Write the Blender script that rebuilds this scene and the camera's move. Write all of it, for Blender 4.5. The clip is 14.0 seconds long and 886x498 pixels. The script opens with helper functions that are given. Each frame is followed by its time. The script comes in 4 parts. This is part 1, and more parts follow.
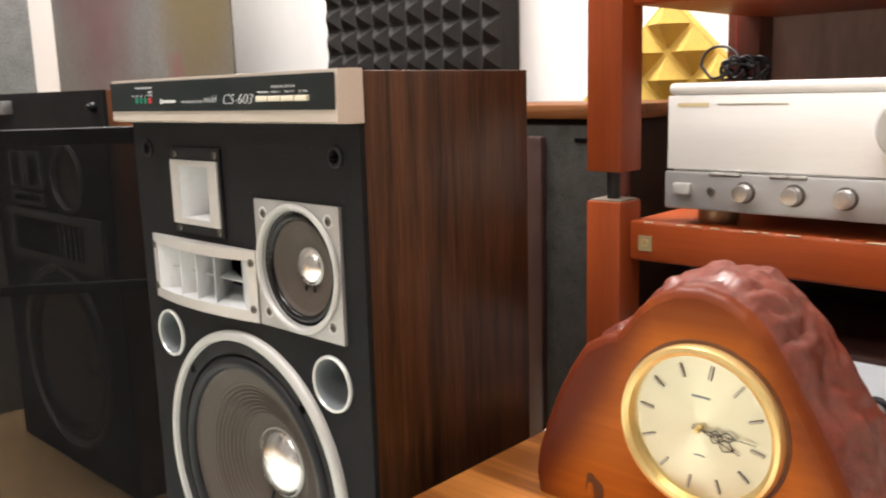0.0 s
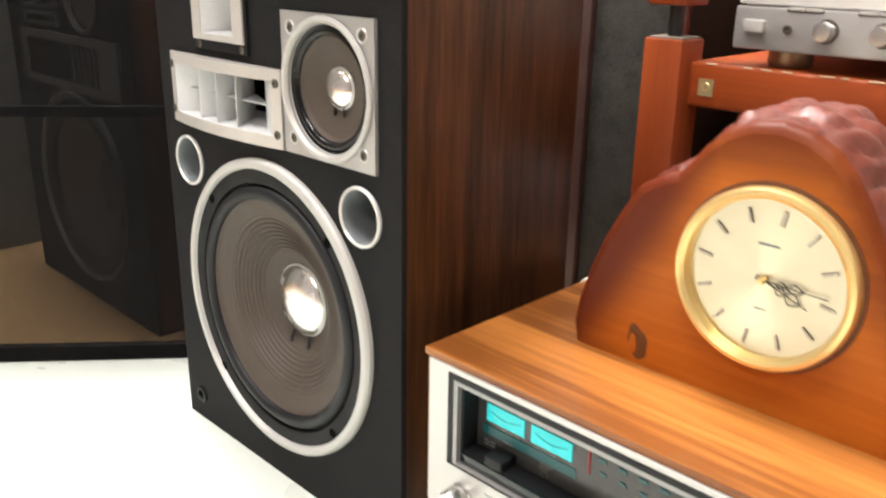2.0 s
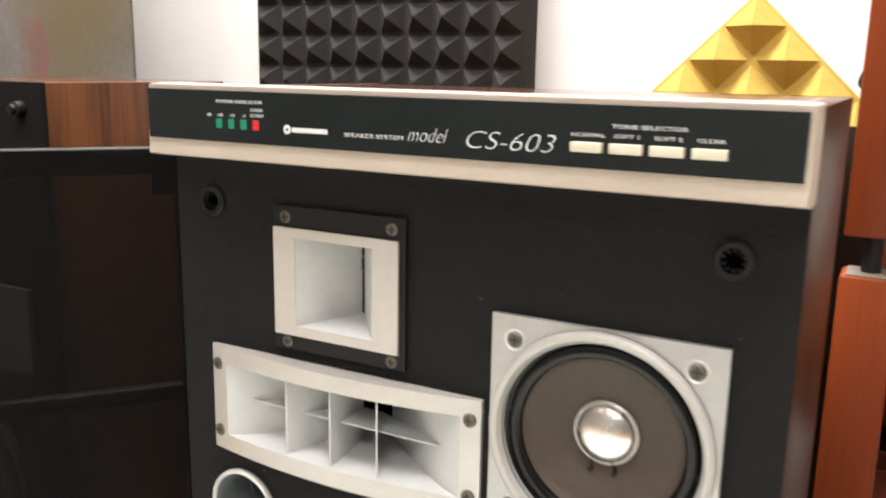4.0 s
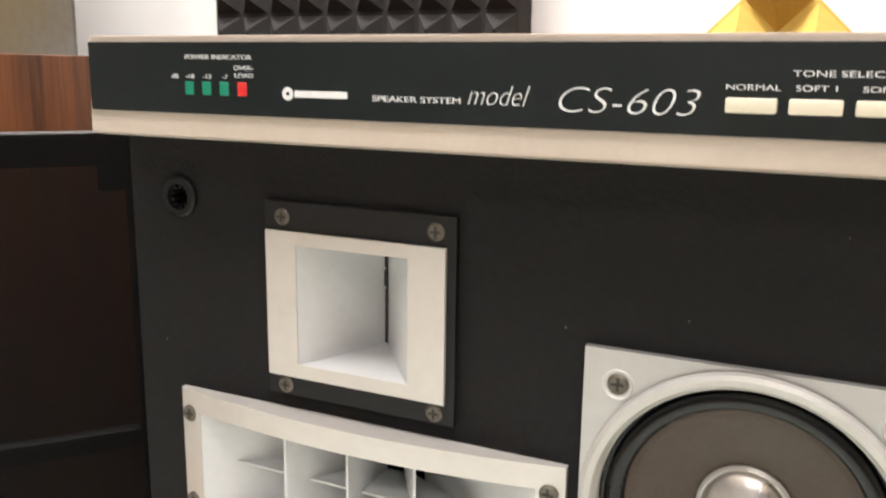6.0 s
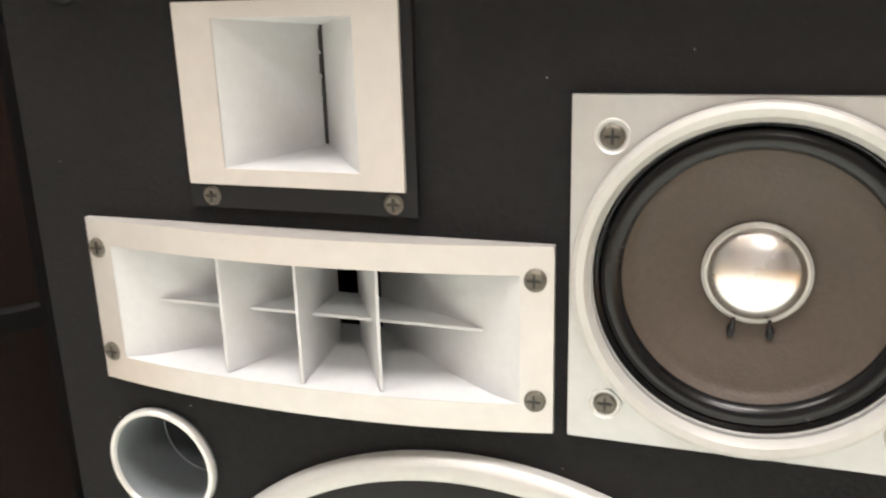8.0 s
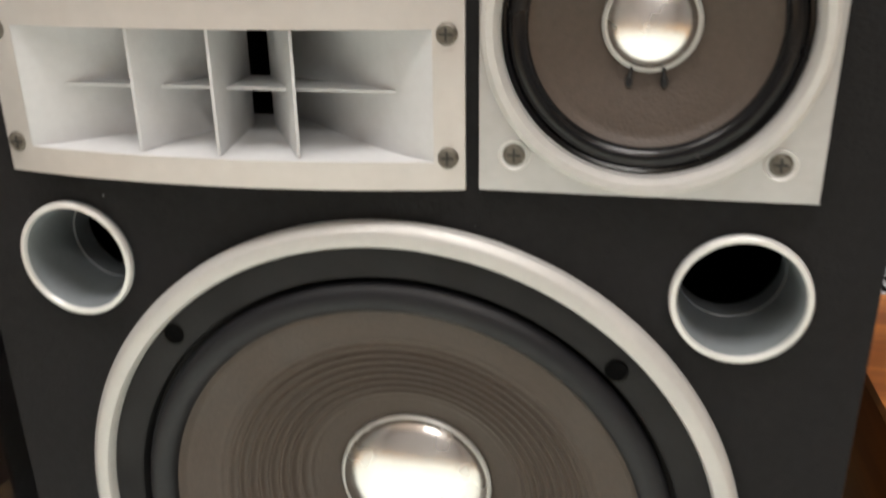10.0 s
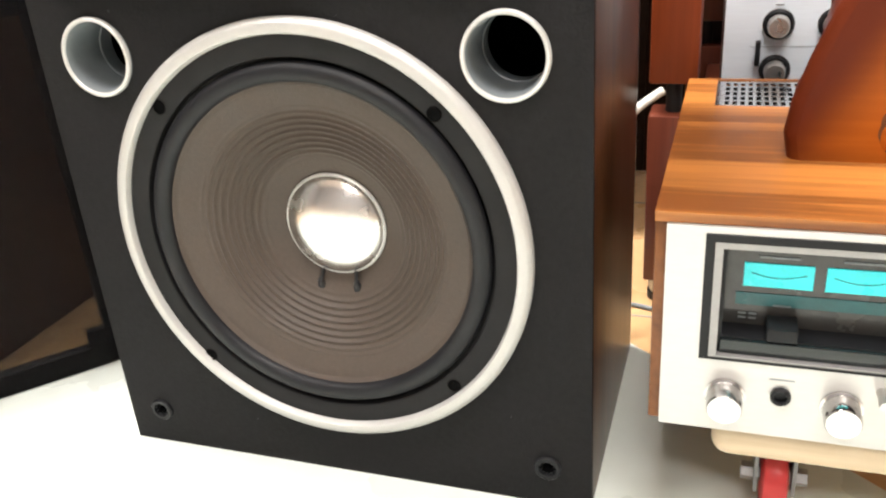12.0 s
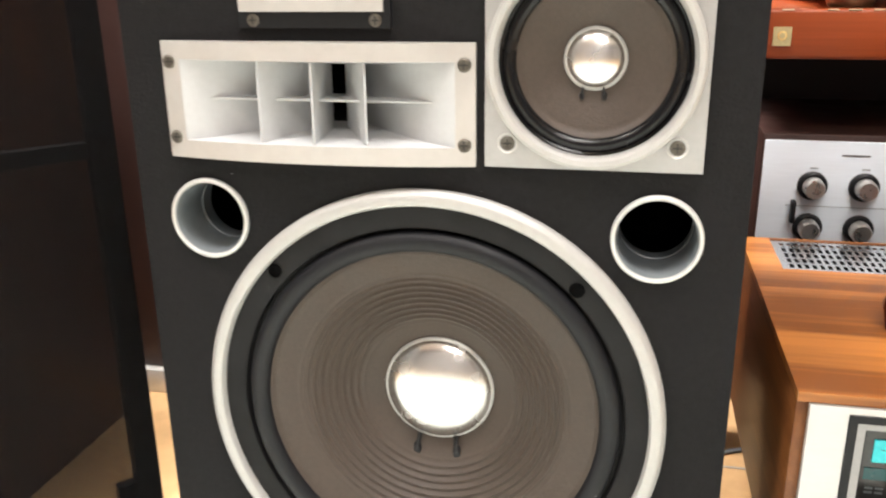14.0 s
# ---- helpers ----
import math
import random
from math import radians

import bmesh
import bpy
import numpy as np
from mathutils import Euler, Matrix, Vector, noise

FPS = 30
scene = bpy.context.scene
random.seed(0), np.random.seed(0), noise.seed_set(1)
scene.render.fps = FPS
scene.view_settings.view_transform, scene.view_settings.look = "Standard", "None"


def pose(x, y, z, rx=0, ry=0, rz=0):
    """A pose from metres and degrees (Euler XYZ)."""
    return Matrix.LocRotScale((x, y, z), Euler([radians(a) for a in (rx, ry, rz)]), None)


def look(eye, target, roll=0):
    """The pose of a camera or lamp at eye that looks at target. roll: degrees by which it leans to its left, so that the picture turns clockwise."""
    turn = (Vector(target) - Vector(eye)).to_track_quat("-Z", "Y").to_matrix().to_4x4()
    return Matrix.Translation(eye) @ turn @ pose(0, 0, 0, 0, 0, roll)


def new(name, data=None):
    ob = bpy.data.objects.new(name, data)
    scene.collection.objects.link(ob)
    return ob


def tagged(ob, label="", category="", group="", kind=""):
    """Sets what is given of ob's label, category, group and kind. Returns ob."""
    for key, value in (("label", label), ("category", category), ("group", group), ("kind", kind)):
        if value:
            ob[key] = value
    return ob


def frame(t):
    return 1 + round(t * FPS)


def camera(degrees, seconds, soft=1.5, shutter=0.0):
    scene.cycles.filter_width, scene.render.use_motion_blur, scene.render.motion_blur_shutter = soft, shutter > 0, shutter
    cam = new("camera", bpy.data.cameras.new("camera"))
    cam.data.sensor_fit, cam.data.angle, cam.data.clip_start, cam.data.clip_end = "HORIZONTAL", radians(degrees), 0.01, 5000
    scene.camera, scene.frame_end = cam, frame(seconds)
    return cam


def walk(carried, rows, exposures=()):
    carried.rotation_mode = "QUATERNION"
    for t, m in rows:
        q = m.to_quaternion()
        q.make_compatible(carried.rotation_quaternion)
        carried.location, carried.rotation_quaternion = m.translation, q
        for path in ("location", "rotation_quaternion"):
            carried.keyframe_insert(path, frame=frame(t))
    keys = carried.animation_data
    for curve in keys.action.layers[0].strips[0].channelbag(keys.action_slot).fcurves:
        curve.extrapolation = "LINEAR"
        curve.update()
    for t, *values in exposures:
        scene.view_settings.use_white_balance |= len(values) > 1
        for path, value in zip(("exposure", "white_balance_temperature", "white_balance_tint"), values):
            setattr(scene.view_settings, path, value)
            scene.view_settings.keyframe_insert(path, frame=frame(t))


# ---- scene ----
cam = camera(54.8, 14.0, 2.1, 0.5)
PATH = [
    (0, (0.711, -0.461, 0.57), (-0.638, 0.97, 0.206), -1.6),
    (0.5, (0.715, -0.452, 0.551), (-0.706, 0.913, 0.21), -2.2),
    (1, (0.709, -0.446, 0.541), (-0.716, 0.899, 0.139), -2.3),
    (1.5, (0.689, -0.432, 0.514), (-0.697, 0.885, -0.072), -0.9),
    (2, (0.663, -0.433, 0.526), (-0.666, 0.907, -0.135), 1.0),
    (2.2, (0.624, -0.448, 0.566), (-0.678, 0.926, -0.078), 1.3),
    (2.5, (0.552, -0.455, 0.609), (-0.656, 1.025, 0.018), 0.3),
    (3, (0.414, -0.439, 0.622), (-0.605, 1.206, 0.115), -2.7),
    (3.5, (0.295, -0.434, 0.599), (-0.656, 1.272, 0.169), -1.5),
    (3.7, (0.261, -0.422, 0.602), (-0.682, 1.292, 0.187), 0.3),
    (5.8, (0.116, -0.306, 0.58), (-0.727, 1.462, 0.177), 1.2),
    (6, (0.119, -0.305, 0.577), (-0.706, 1.469, 0.167), 0.8),
    (6.5, (0.119, -0.3, 0.56), (-0.673, 1.473, 0.084), -0.2),
    (7, (0.109, -0.3, 0.544), (-0.672, 1.464, 0.016), -1.4),
    (7.2, (0.103, -0.29, 0.534), (-0.661, 1.478, -0.005), -1.6),
    (9.5, (0.073, -0.273, 0.472), (-0.255, 1.587, -0.184), -1.2),
    (10, (0.085, -0.31, 0.454), (-0.277, 1.514, -0.284), -0.8),
    (10.5, (0.132, -0.373, 0.453), (-0.294, 1.412, -0.344), -1.2),
    (11, (0.203, -0.459, 0.457), (-0.387, 1.276, -0.342), -2.7),
    (11.5, (0.254, -0.465, 0.442), (-0.392, 1.255, -0.348), -4.4),
    (12, (0.26, -0.464, 0.42), (-0.358, 1.244, -0.416), -4.3),
    (12.5, (0.224, -0.46, 0.424), (-0.319, 1.262, -0.436), -2.8),
    (12.8, (0.192, -0.441, 0.434), (-0.268, 1.328, -0.378), -1.9),
    (13, (0.181, -0.442, 0.45), (-0.25, 1.345, -0.339), -1.6),
    (13.5, (0.146, -0.446, 0.468), (-0.27, 1.382, -0.229), -0.9),
    (14, (0.119, -0.482, 0.466), (-0.291, 1.371, -0.164), -0.7),
]
EXPOSURES = [(0, -0.25), (0.5, -0.4), (1, -0.3), (1.5, 0.0), (2, 0.05), (3, -0.05), (3.7, -0.2), (6, -0.25), (6.5, -0.28), (7, 0.1), (9.5, -0.38), (10, -0.5), (10.5, -0.2), (11, 0.2), (11.5, 0.34), (12, 0.26), (12.5, 0.18), (13, 0.05), (14, 0.17)]
walk(cam, [(t, look(eye, target, roll)) for t, eye, target, roll in PATH], EXPOSURES)

# ---- world, lights, exposure ----
world = bpy.data.worlds.new("world")
scene.world = world
world.use_nodes = True
world.node_tree.nodes["Background"].inputs[0].default_value = (0.9, 0.95, 1.0, 1)
world.node_tree.nodes["Background"].inputs[1].default_value = 0.05

LAMPS = [(-1.2, -0.75, 26), (0.45, -0.6, 44), (-0.65, 0.26, 112), (0.7, -2.1, 28)]
for lx, ly, power in LAMPS:
    ld = bpy.data.lights.new("ceiling_lamp_light", "AREA")
    ld.shape, ld.size, ld.size_y, ld.energy = "RECTANGLE", 0.9, 0.5, power
    ld.color = (1.0, 0.945, 0.92)
    lo = new("ceiling_lamp_light", ld)
    lo.matrix_world = pose(lx, ly, 2.52)

# ---- materials ----
MATS = {}


def mat(name, color, rough=0.5, metal=0.0, var=0.12, scale=30.0, bump=0.0, bscale=200.0, spec=0.5, coat=0.0, emit=0.0, stretch=(1, 1, 1), uneven=1.0):
    """A Principled material with two scales of colour variation, roughness variation and fine relief."""
    m = bpy.data.materials.new(name)
    m.use_nodes = True
    n, k = m.node_tree.nodes, m.node_tree.links
    p = n["Principled BSDF"]
    tc = n.new("ShaderNodeTexCoord")
    mp = n.new("ShaderNodeMapping")
    mp.inputs["Scale"].default_value = stretch
    k.new(tc.outputs["Object"], mp.inputs[0])
    a, b = n.new("ShaderNodeTexNoise"), n.new("ShaderNodeTexNoise")
    a.inputs["Scale"].default_value, b.inputs["Scale"].default_value = scale, scale * 9
    a.inputs["Detail"].default_value, b.inputs["Detail"].default_value = 5, 3
    k.new(mp.outputs[0], a.inputs["Vector"]), k.new(mp.outputs[0], b.inputs["Vector"])
    mix = n.new("ShaderNodeMath")
    mix.operation = "ADD"
    k.new(a.outputs[0], mix.inputs[0]), k.new(b.outputs[0], mix.inputs[1])
    r = n.new("ShaderNodeMapRange")
    r.inputs[1].default_value, r.inputs[2].default_value = 0.6, 1.4
    r.inputs[3].default_value, r.inputs[4].default_value = 1 - var, 1 + var
    k.new(mix.outputs[0], r.inputs[0])
    sc = n.new("ShaderNodeVectorMath")
    sc.operation = "SCALE"
    sc.inputs[0].default_value = color[:3]
    k.new(r.outputs[0], sc.inputs["Scale"])
    k.new(sc.outputs[0], p.inputs["Base Color"])
    rr = n.new("ShaderNodeMapRange")
    rr.inputs[1].default_value, rr.inputs[2].default_value = 0.3, 0.7
    rr.inputs[3].default_value, rr.inputs[4].default_value = max(rough - 0.07 * uneven, 0.02), min(rough + 0.1 * uneven, 1)
    k.new(a.outputs[0], rr.inputs[0])
    k.new(rr.outputs[0], p.inputs["Roughness"])
    p.inputs["Metallic"].default_value = metal
    p.inputs["Specular IOR Level"].default_value = spec
    p.inputs["Coat Weight"].default_value = coat
    p.inputs["Coat Roughness"].default_value = 0.12
    if emit:
        p.inputs["Emission Color"].default_value = (*color[:3], 1)
        p.inputs["Emission Strength"].default_value = emit
    if bump:
        c = n.new("ShaderNodeTexNoise")
        c.inputs["Scale"].default_value, c.inputs["Detail"].default_value = bscale, 4
        k.new(mp.outputs[0], c.inputs["Vector"])
        bp = n.new("ShaderNodeBump")
        bp.inputs["Strength"].default_value, bp.inputs["Distance"].default_value = bump, 0.001
        k.new(c.outputs[0], bp.inputs["Height"])
        k.new(bp.outputs[0], p.inputs["Normal"])
    MATS[name] = m
    return m


def wood(name, dark, light, axis=2, rough=0.35, coat=0.0, scale=9.0, fine=14.0, contrast=1.0, spec=0.5, slow=0.4):
    """Veneer: long streaks along one axis, fine pores, and slow changes of tone."""
    m = bpy.data.materials.new(name)
    m.use_nodes = True
    n, k = m.node_tree.nodes, m.node_tree.links
    p = n["Principled BSDF"]
    tc, mp, mf = n.new("ShaderNodeTexCoord"), n.new("ShaderNodeMapping"), n.new("ShaderNodeMapping")
    s = [scale] * 3
    s[axis] = scale * 0.06
    f = [scale * fine] * 3
    f[axis] = scale * 0.5
    mp.inputs["Scale"].default_value, mf.inputs["Scale"].default_value = s, f
    k.new(tc.outputs["Object"], mp.inputs[0]), k.new(tc.outputs["Object"], mf.inputs[0])
    a, b, w = n.new("ShaderNodeTexNoise"), n.new("ShaderNodeTexNoise"), n.new("ShaderNodeTexNoise")
    a.inputs["Scale"].default_value, a.inputs["Detail"].default_value, a.inputs["Distortion"].default_value = 3.0, 7, 0.6
    b.inputs["Scale"].default_value, b.inputs["Detail"].default_value = 2.0, 4
    w.inputs["Scale"].default_value = 0.7
    k.new(mp.outputs[0], a.inputs["Vector"]), k.new(mf.outputs[0], b.inputs["Vector"]), k.new(mp.outputs[0], w.inputs["Vector"])
    s1, s2 = n.new("ShaderNodeMath"), n.new("ShaderNodeMath")
    s1.operation = s2.operation = "MULTIPLY_ADD"
    k.new(b.outputs[0], s1.inputs[0])
    s1.inputs[1].default_value = 0.6
    k.new(a.outputs[0], s1.inputs[2])
    k.new(w.outputs[0], s2.inputs[0])
    s2.inputs[1].default_value = slow
    k.new(s1.outputs[0], s2.inputs[2])
    half = n.new("ShaderNodeMath")
    half.operation = "MULTIPLY"
    half.inputs[1].default_value = 0.5
    ramp = n.new("ShaderNodeValToRGB")
    mid = 0.8 + slow / 2
    ramp.color_ramp.elements[0].position, ramp.color_ramp.elements[1].position = (mid - 0.24 / contrast) / 2, (mid + 0.24 / contrast) / 2
    ramp.color_ramp.elements[0].color, ramp.color_ramp.elements[1].color = (*dark, 1), (*light, 1)
    k.new(s2.outputs[0], half.inputs[0])
    k.new(half.outputs[0], ramp.inputs[0])
    k.new(ramp.outputs[0], p.inputs["Base Color"])
    p.inputs["Roughness"].default_value = rough
    p.inputs["Coat Weight"].default_value = coat
    p.inputs["Coat Roughness"].default_value = 0.15
    p.inputs["Specular IOR Level"].default_value = spec
    bp = n.new("ShaderNodeBump")
    bp.inputs["Strength"].default_value, bp.inputs["Distance"].default_value = 0.15, 0.0005
    k.new(b.outputs[0], bp.inputs["Height"])
    k.new(bp.outputs[0], p.inputs["Normal"])
    MATS[name] = m
    return m


WALNUT = wood("walnut_veneer", (0.021, 0.0080, 0.0038), (0.088, 0.034, 0.0135), 2, 0.36, 0.03, scale=18, fine=13, contrast=1.25, spec=0.26, slow=0.25)
WALNUT_X = wood("walnut_veneer_top", (0.035, 0.014, 0.008), (0.12, 0.05, 0.026), 0, 0.16, 0.25)
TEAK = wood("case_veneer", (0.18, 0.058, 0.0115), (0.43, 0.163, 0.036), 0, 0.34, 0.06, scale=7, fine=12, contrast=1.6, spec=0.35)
# same veneer as the case top, darkened to put the sides' shade into the colour
TEAK_Y_SHADED = wood("shaded_case_side_veneer", (0.10, 0.033, 0.010), (0.20, 0.075, 0.022), 1, 0.36, 0.05, scale=7, spec=0.3)
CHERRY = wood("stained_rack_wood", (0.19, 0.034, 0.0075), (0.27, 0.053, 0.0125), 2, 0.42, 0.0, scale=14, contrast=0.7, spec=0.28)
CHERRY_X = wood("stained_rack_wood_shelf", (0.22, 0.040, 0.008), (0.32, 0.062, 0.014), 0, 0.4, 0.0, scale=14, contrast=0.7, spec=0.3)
# dark red wood; on the rack it puts shade into the colour
DARKRED_AND_SHADED = wood("dark_red_and_shaded_wood", (0.075, 0.016, 0.008), (0.14, 0.032, 0.015), 2, 0.35, 0.2, scale=10)
BIRCH = wood("birch_ply", (0.55, 0.42, 0.27), (0.72, 0.58, 0.4), 0, 0.5, 0.0, scale=9)
TRIMWOOD = wood("brown_trim_wood", (0.075, 0.027, 0.008), (0.20, 0.075, 0.022), 0, 0.5, 0.0, scale=10, spec=0.25)
BAFFLE = mat("black_baffle_paint", (0.0138, 0.0134, 0.0139), 0.7, bump=0.6, bscale=420, var=0.22, scale=22, spec=0.10)
BLACKP = mat("black_plastic", (0.0085, 0.0088, 0.0100), 0.45, var=0.15, scale=40, bump=0.1, bscale=500, spec=0.25)
RUBBER = mat("rubber_surround", (0.0085, 0.0088, 0.0105), 0.5, var=0.2, scale=50, spec=0.3)
MIDRUB = mat("gloss_black_surround", (0.0035, 0.0035, 0.0042), 0.2, var=0.1, scale=50, spec=0.35)
GASKET = mat("gasket", (0.0095, 0.0092, 0.0096), 0.65, var=0.15, scale=50, bump=0.15, bscale=500, spec=0.25)
CONE = mat("paper_cone", (0.068, 0.052, 0.041), 0.55, var=0.14, scale=40, bump=0.35, bscale=800, spec=0.35)
ALU = mat("brushed_aluminium", (0.58, 0.57, 0.55), 0.36, 1.0, var=0.06, scale=30)
SILVER = mat("silver_paint", (0.43, 0.43, 0.425), 0.38, 0.6, var=0.06, scale=25, bump=0.05, bscale=900)
RING = mat("satin_silver_ring", (0.47, 0.465, 0.445), 0.46, 0.25, var=0.05, scale=30)
DOME = mat("polished_dome", (0.80, 0.785, 0.76), 0.24, 1.0, var=0.05, scale=40)
HORN = mat("cast_white_paint", (0.52, 0.53, 0.535), 0.42, var=0.05, scale=30, bump=0.08, bscale=600)
PORT = mat("grey_port_plastic", (0.17, 0.19, 0.20), 0.38, var=0.08, scale=40)
# near-black paint that stands in for the shade inside ports, throats and holes
INNER_SHADE = mat("painted_inner_shade", (0.0025, 0.0025, 0.0025), 0.9, var=0.1, spec=0.05)
CHAMP = mat("champagne_trim", (0.57, 0.50, 0.43), 0.36, 0.2, var=0.05, scale=40)
GLOSSBLK = mat("gloss_black_panel", (0.0085, 0.0125, 0.0130), 0.08, var=0.1, scale=20, spec=0.5)
WHITEINK = mat("white_ink", (0.72, 0.73, 0.74), 0.5, var=0.03)
CREAM = mat("cream_key", (0.68, 0.63, 0.50), 0.4, var=0.04)
LEDG = mat("green_lens", (0.012, 0.22, 0.13), 0.25, var=0.05)
LEDR = mat("red_lens", (0.62, 0.03, 0.03), 0.25, var=0.05)
SCREW = mat("bronze_screw", (0.125, 0.113, 0.094), 0.42, 0.6, var=0.25, scale=200)
BOARD = mat("pale_board", (0.72, 0.77, 0.71), 0.28, var=0.03, scale=4, bump=0.02, bscale=60)
WALLM = mat("white_wall_paint", (0.88, 0.88, 0.87), 0.7, var=0.02, scale=3, bump=0.1, bscale=300)
DARKWALL = mat("far_wall_paint", (0.28, 0.285, 0.295), 0.7, var=0.1, scale=2)
DIMFRAME = mat("dim_grey_plastic", (0.105, 0.102, 0.098), 0.5, var=0.1, scale=40)
CEILM = mat("ceiling_paint", (0.8, 0.79, 0.77), 0.8, var=0.02, scale=3)
BLINDM = mat("mottled_grey_sheet", (0.160, 0.168, 0.164), 0.7, var=0.45, scale=28, bump=0.3, bscale=60)
FOAMB = mat("charcoal_foam", (0.020, 0.0178, 0.0172), 0.95, var=0.2, scale=60, bump=0.8, bscale=900)
FOAMY = mat("yellow_foam", (0.50, 0.335, 0.07), 0.9, var=0.12, scale=30, bump=0.6, bscale=700)
LOWERSILVER = mat("brushed_lower_strip", (0.52, 0.51, 0.50), 0.32, 0.6, var=0.05, scale=14, stretch=(1, 1, 8), uneven=0.2)
PALEGOLD = mat("pale_gold_print", (0.62, 0.52, 0.30), 0.5, 0.0, var=0.05, scale=60)
SILVERF = mat("satin_faceplate", (0.53, 0.52, 0.50), 0.3, 0.35, var=0.04, scale=12, stretch=(1, 1, 8), uneven=0.15)
SILVERA = mat("blue_silver_faceplate", (0.76, 0.83, 0.89), 0.33, 0.1, var=0.05, scale=12, stretch=(0.4, 1, 8), uneven=0.15)
AMPFACE = mat("champagne_faceplate", (0.86, 0.85, 0.82), 0.32, 0.2, var=0.04, scale=12, stretch=(0.4, 1, 8), uneven=0.15)
CHROME = mat("chrome_knob", (0.62, 0.61, 0.60), 0.2, 1.0, var=0.06, scale=60)
KNOB = mat("turned_knob", (0.52, 0.50, 0.47), 0.3, 0.9, var=0.1, scale=80)
SATIN = mat("satin_window_trim", (0.30, 0.295, 0.29), 0.4, 0.4, var=0.08, scale=40)
SMOKE = mat("smoked_window", (0.048, 0.047, 0.044), 0.2, var=0.2, scale=20)
METER = mat("lit_meter", (0.02, 0.52, 0.55), 0.3, var=0.16, scale=70, emit=0.55)
METER_DIM = mat("dim_scale", (0.006, 0.08, 0.085), 0.3, var=0.2, scale=40, emit=0.12)
GOLD = mat("brass_bezel", (0.86, 0.66, 0.29), 0.3, 0.75, var=0.03, scale=30, uneven=0.2)
DIAL = mat("brushed_gold_dial", (0.62, 0.56, 0.41), 0.3, 1.0, var=0.015, scale=60, uneven=0.1)
DIAL.node_tree.nodes["Principled BSDF"].inputs["Anisotropic"].default_value = 0.9
tangent = DIAL.node_tree.nodes.new("ShaderNodeTangent")
tangent.direction_type, tangent.axis = "RADIAL", "Y"
DIAL.node_tree.links.new(tangent.outputs[0], DIAL.node_tree.nodes["Principled BSDF"].inputs["Tangent"])
BLACKINK = mat("black_ink", (0.02, 0.02, 0.02), 0.4, var=0.05)
REDP = mat("red_wheel", (0.52, 0.03, 0.03), 0.4, var=0.08, scale=50)
STEELDIM = mat("dull_steel", (0.22, 0.22, 0.22), 0.5, 0.6, var=0.15, scale=60)
STEEL = mat("zinc_steel", (0.5, 0.5, 0.5), 0.35, 0.9, var=0.12, scale=60)
GREYCLOTH = mat("grey_cloth", (0.038, 0.036, 0.032), 0.95, var=0.45, scale=45, bump=0.8, bscale=500, spec=0.1)
BLACKWOOD = mat("black_painted_frame", (0.016, 0.015, 0.015), 0.5, var=0.2, scale=40, bump=0.15, bscale=300)
BROWNTOP = mat("brown_metal_cover", (0.045, 0.022, 0.018), 0.4, var=0.15, scale=40, bump=0.15, bscale=700)
BACKPAN = mat("dusty_brown_board", (0.50, 0.40, 0.33), 0.6, var=0.25, scale=9, stretch=(1, 1, 0.25))
CABLE = mat("black_cable", (0.012, 0.012, 0.013), 0.4, var=0.1)
CABLEW = mat("white_cable", (0.7, 0.66, 0.58), 0.4, var=0.06)
FEET = mat("grey_foot", (0.68, 0.68, 0.64), 0.35, 0.2, var=0.08)
TAGM = mat("brass_tag", (0.62, 0.53, 0.29), 0.38, 0.7, var=0.15, scale=150)


def clock_wood():
    m = wood("sunburst_clock_wood", (0.29, 0.070, 0.006), (0.50, 0.142, 0.015), 0, 0.45, 0.0, scale=5, contrast=0.8, spec=0.16)
    n, k = m.node_tree.nodes, m.node_tree.links
    p = n["Principled BSDF"]
    base = p.inputs["Base Color"].links[0].from_socket
    # the stain sprayed along the outline: a darker, redder rim
    tc, sep, mp, vm = (n.new("ShaderNode" + q) for q in ("TexCoord", "SeparateXYZ", "Mapping", "VectorMath"))
    mp.inputs["Location"].default_value, mp.inputs["Scale"].default_value = (0, 0, -0.058), (0.78, 0, 1.0)
    k.new(tc.outputs["Object"], mp.inputs[0]), k.new(tc.outputs["Object"], sep.inputs[0])
    vm.operation = "LENGTH"
    k.new(mp.outputs[0], vm.inputs[0])
    ab, mz, ad, top = (n.new("ShaderNodeMath") for _ in range(4))
    ab.operation, mz.operation, ad.operation, top.operation = "ABSOLUTE", "MULTIPLY", "MULTIPLY_ADD", "MAXIMUM"
    k.new(sep.outputs["X"], ab.inputs[0]), k.new(sep.outputs["Z"], mz.inputs[0])
    mz.inputs[1].default_value, ad.inputs[1].default_value = 0.495, 0.869
    k.new(ab.outputs[0], ad.inputs[0]), k.new(mz.outputs[0], ad.inputs[2])
    for source, low, high, slot in ((vm.outputs["Value"], 0.085, 0.142, 0), (ad.outputs[0], 0.094, 0.136, 1)):
        r = n.new("ShaderNodeMapRange")
        r.interpolation_type = "SMOOTHSTEP"
        r.inputs[1].default_value, r.inputs[2].default_value = low, high
        k.new(source, r.inputs[0]), k.new(r.outputs[0], top.inputs[slot])
    mx = n.new("ShaderNodeMix")
    mx.data_type = "RGBA"
    mx.inputs[7].default_value = (0.105, 0.018, 0.0055, 1)
    k.new(top.outputs[0], mx.inputs[0])
    k.new(base, mx.inputs[6])
    k.new(mx.outputs[2], p.inputs["Base Color"])
    return m


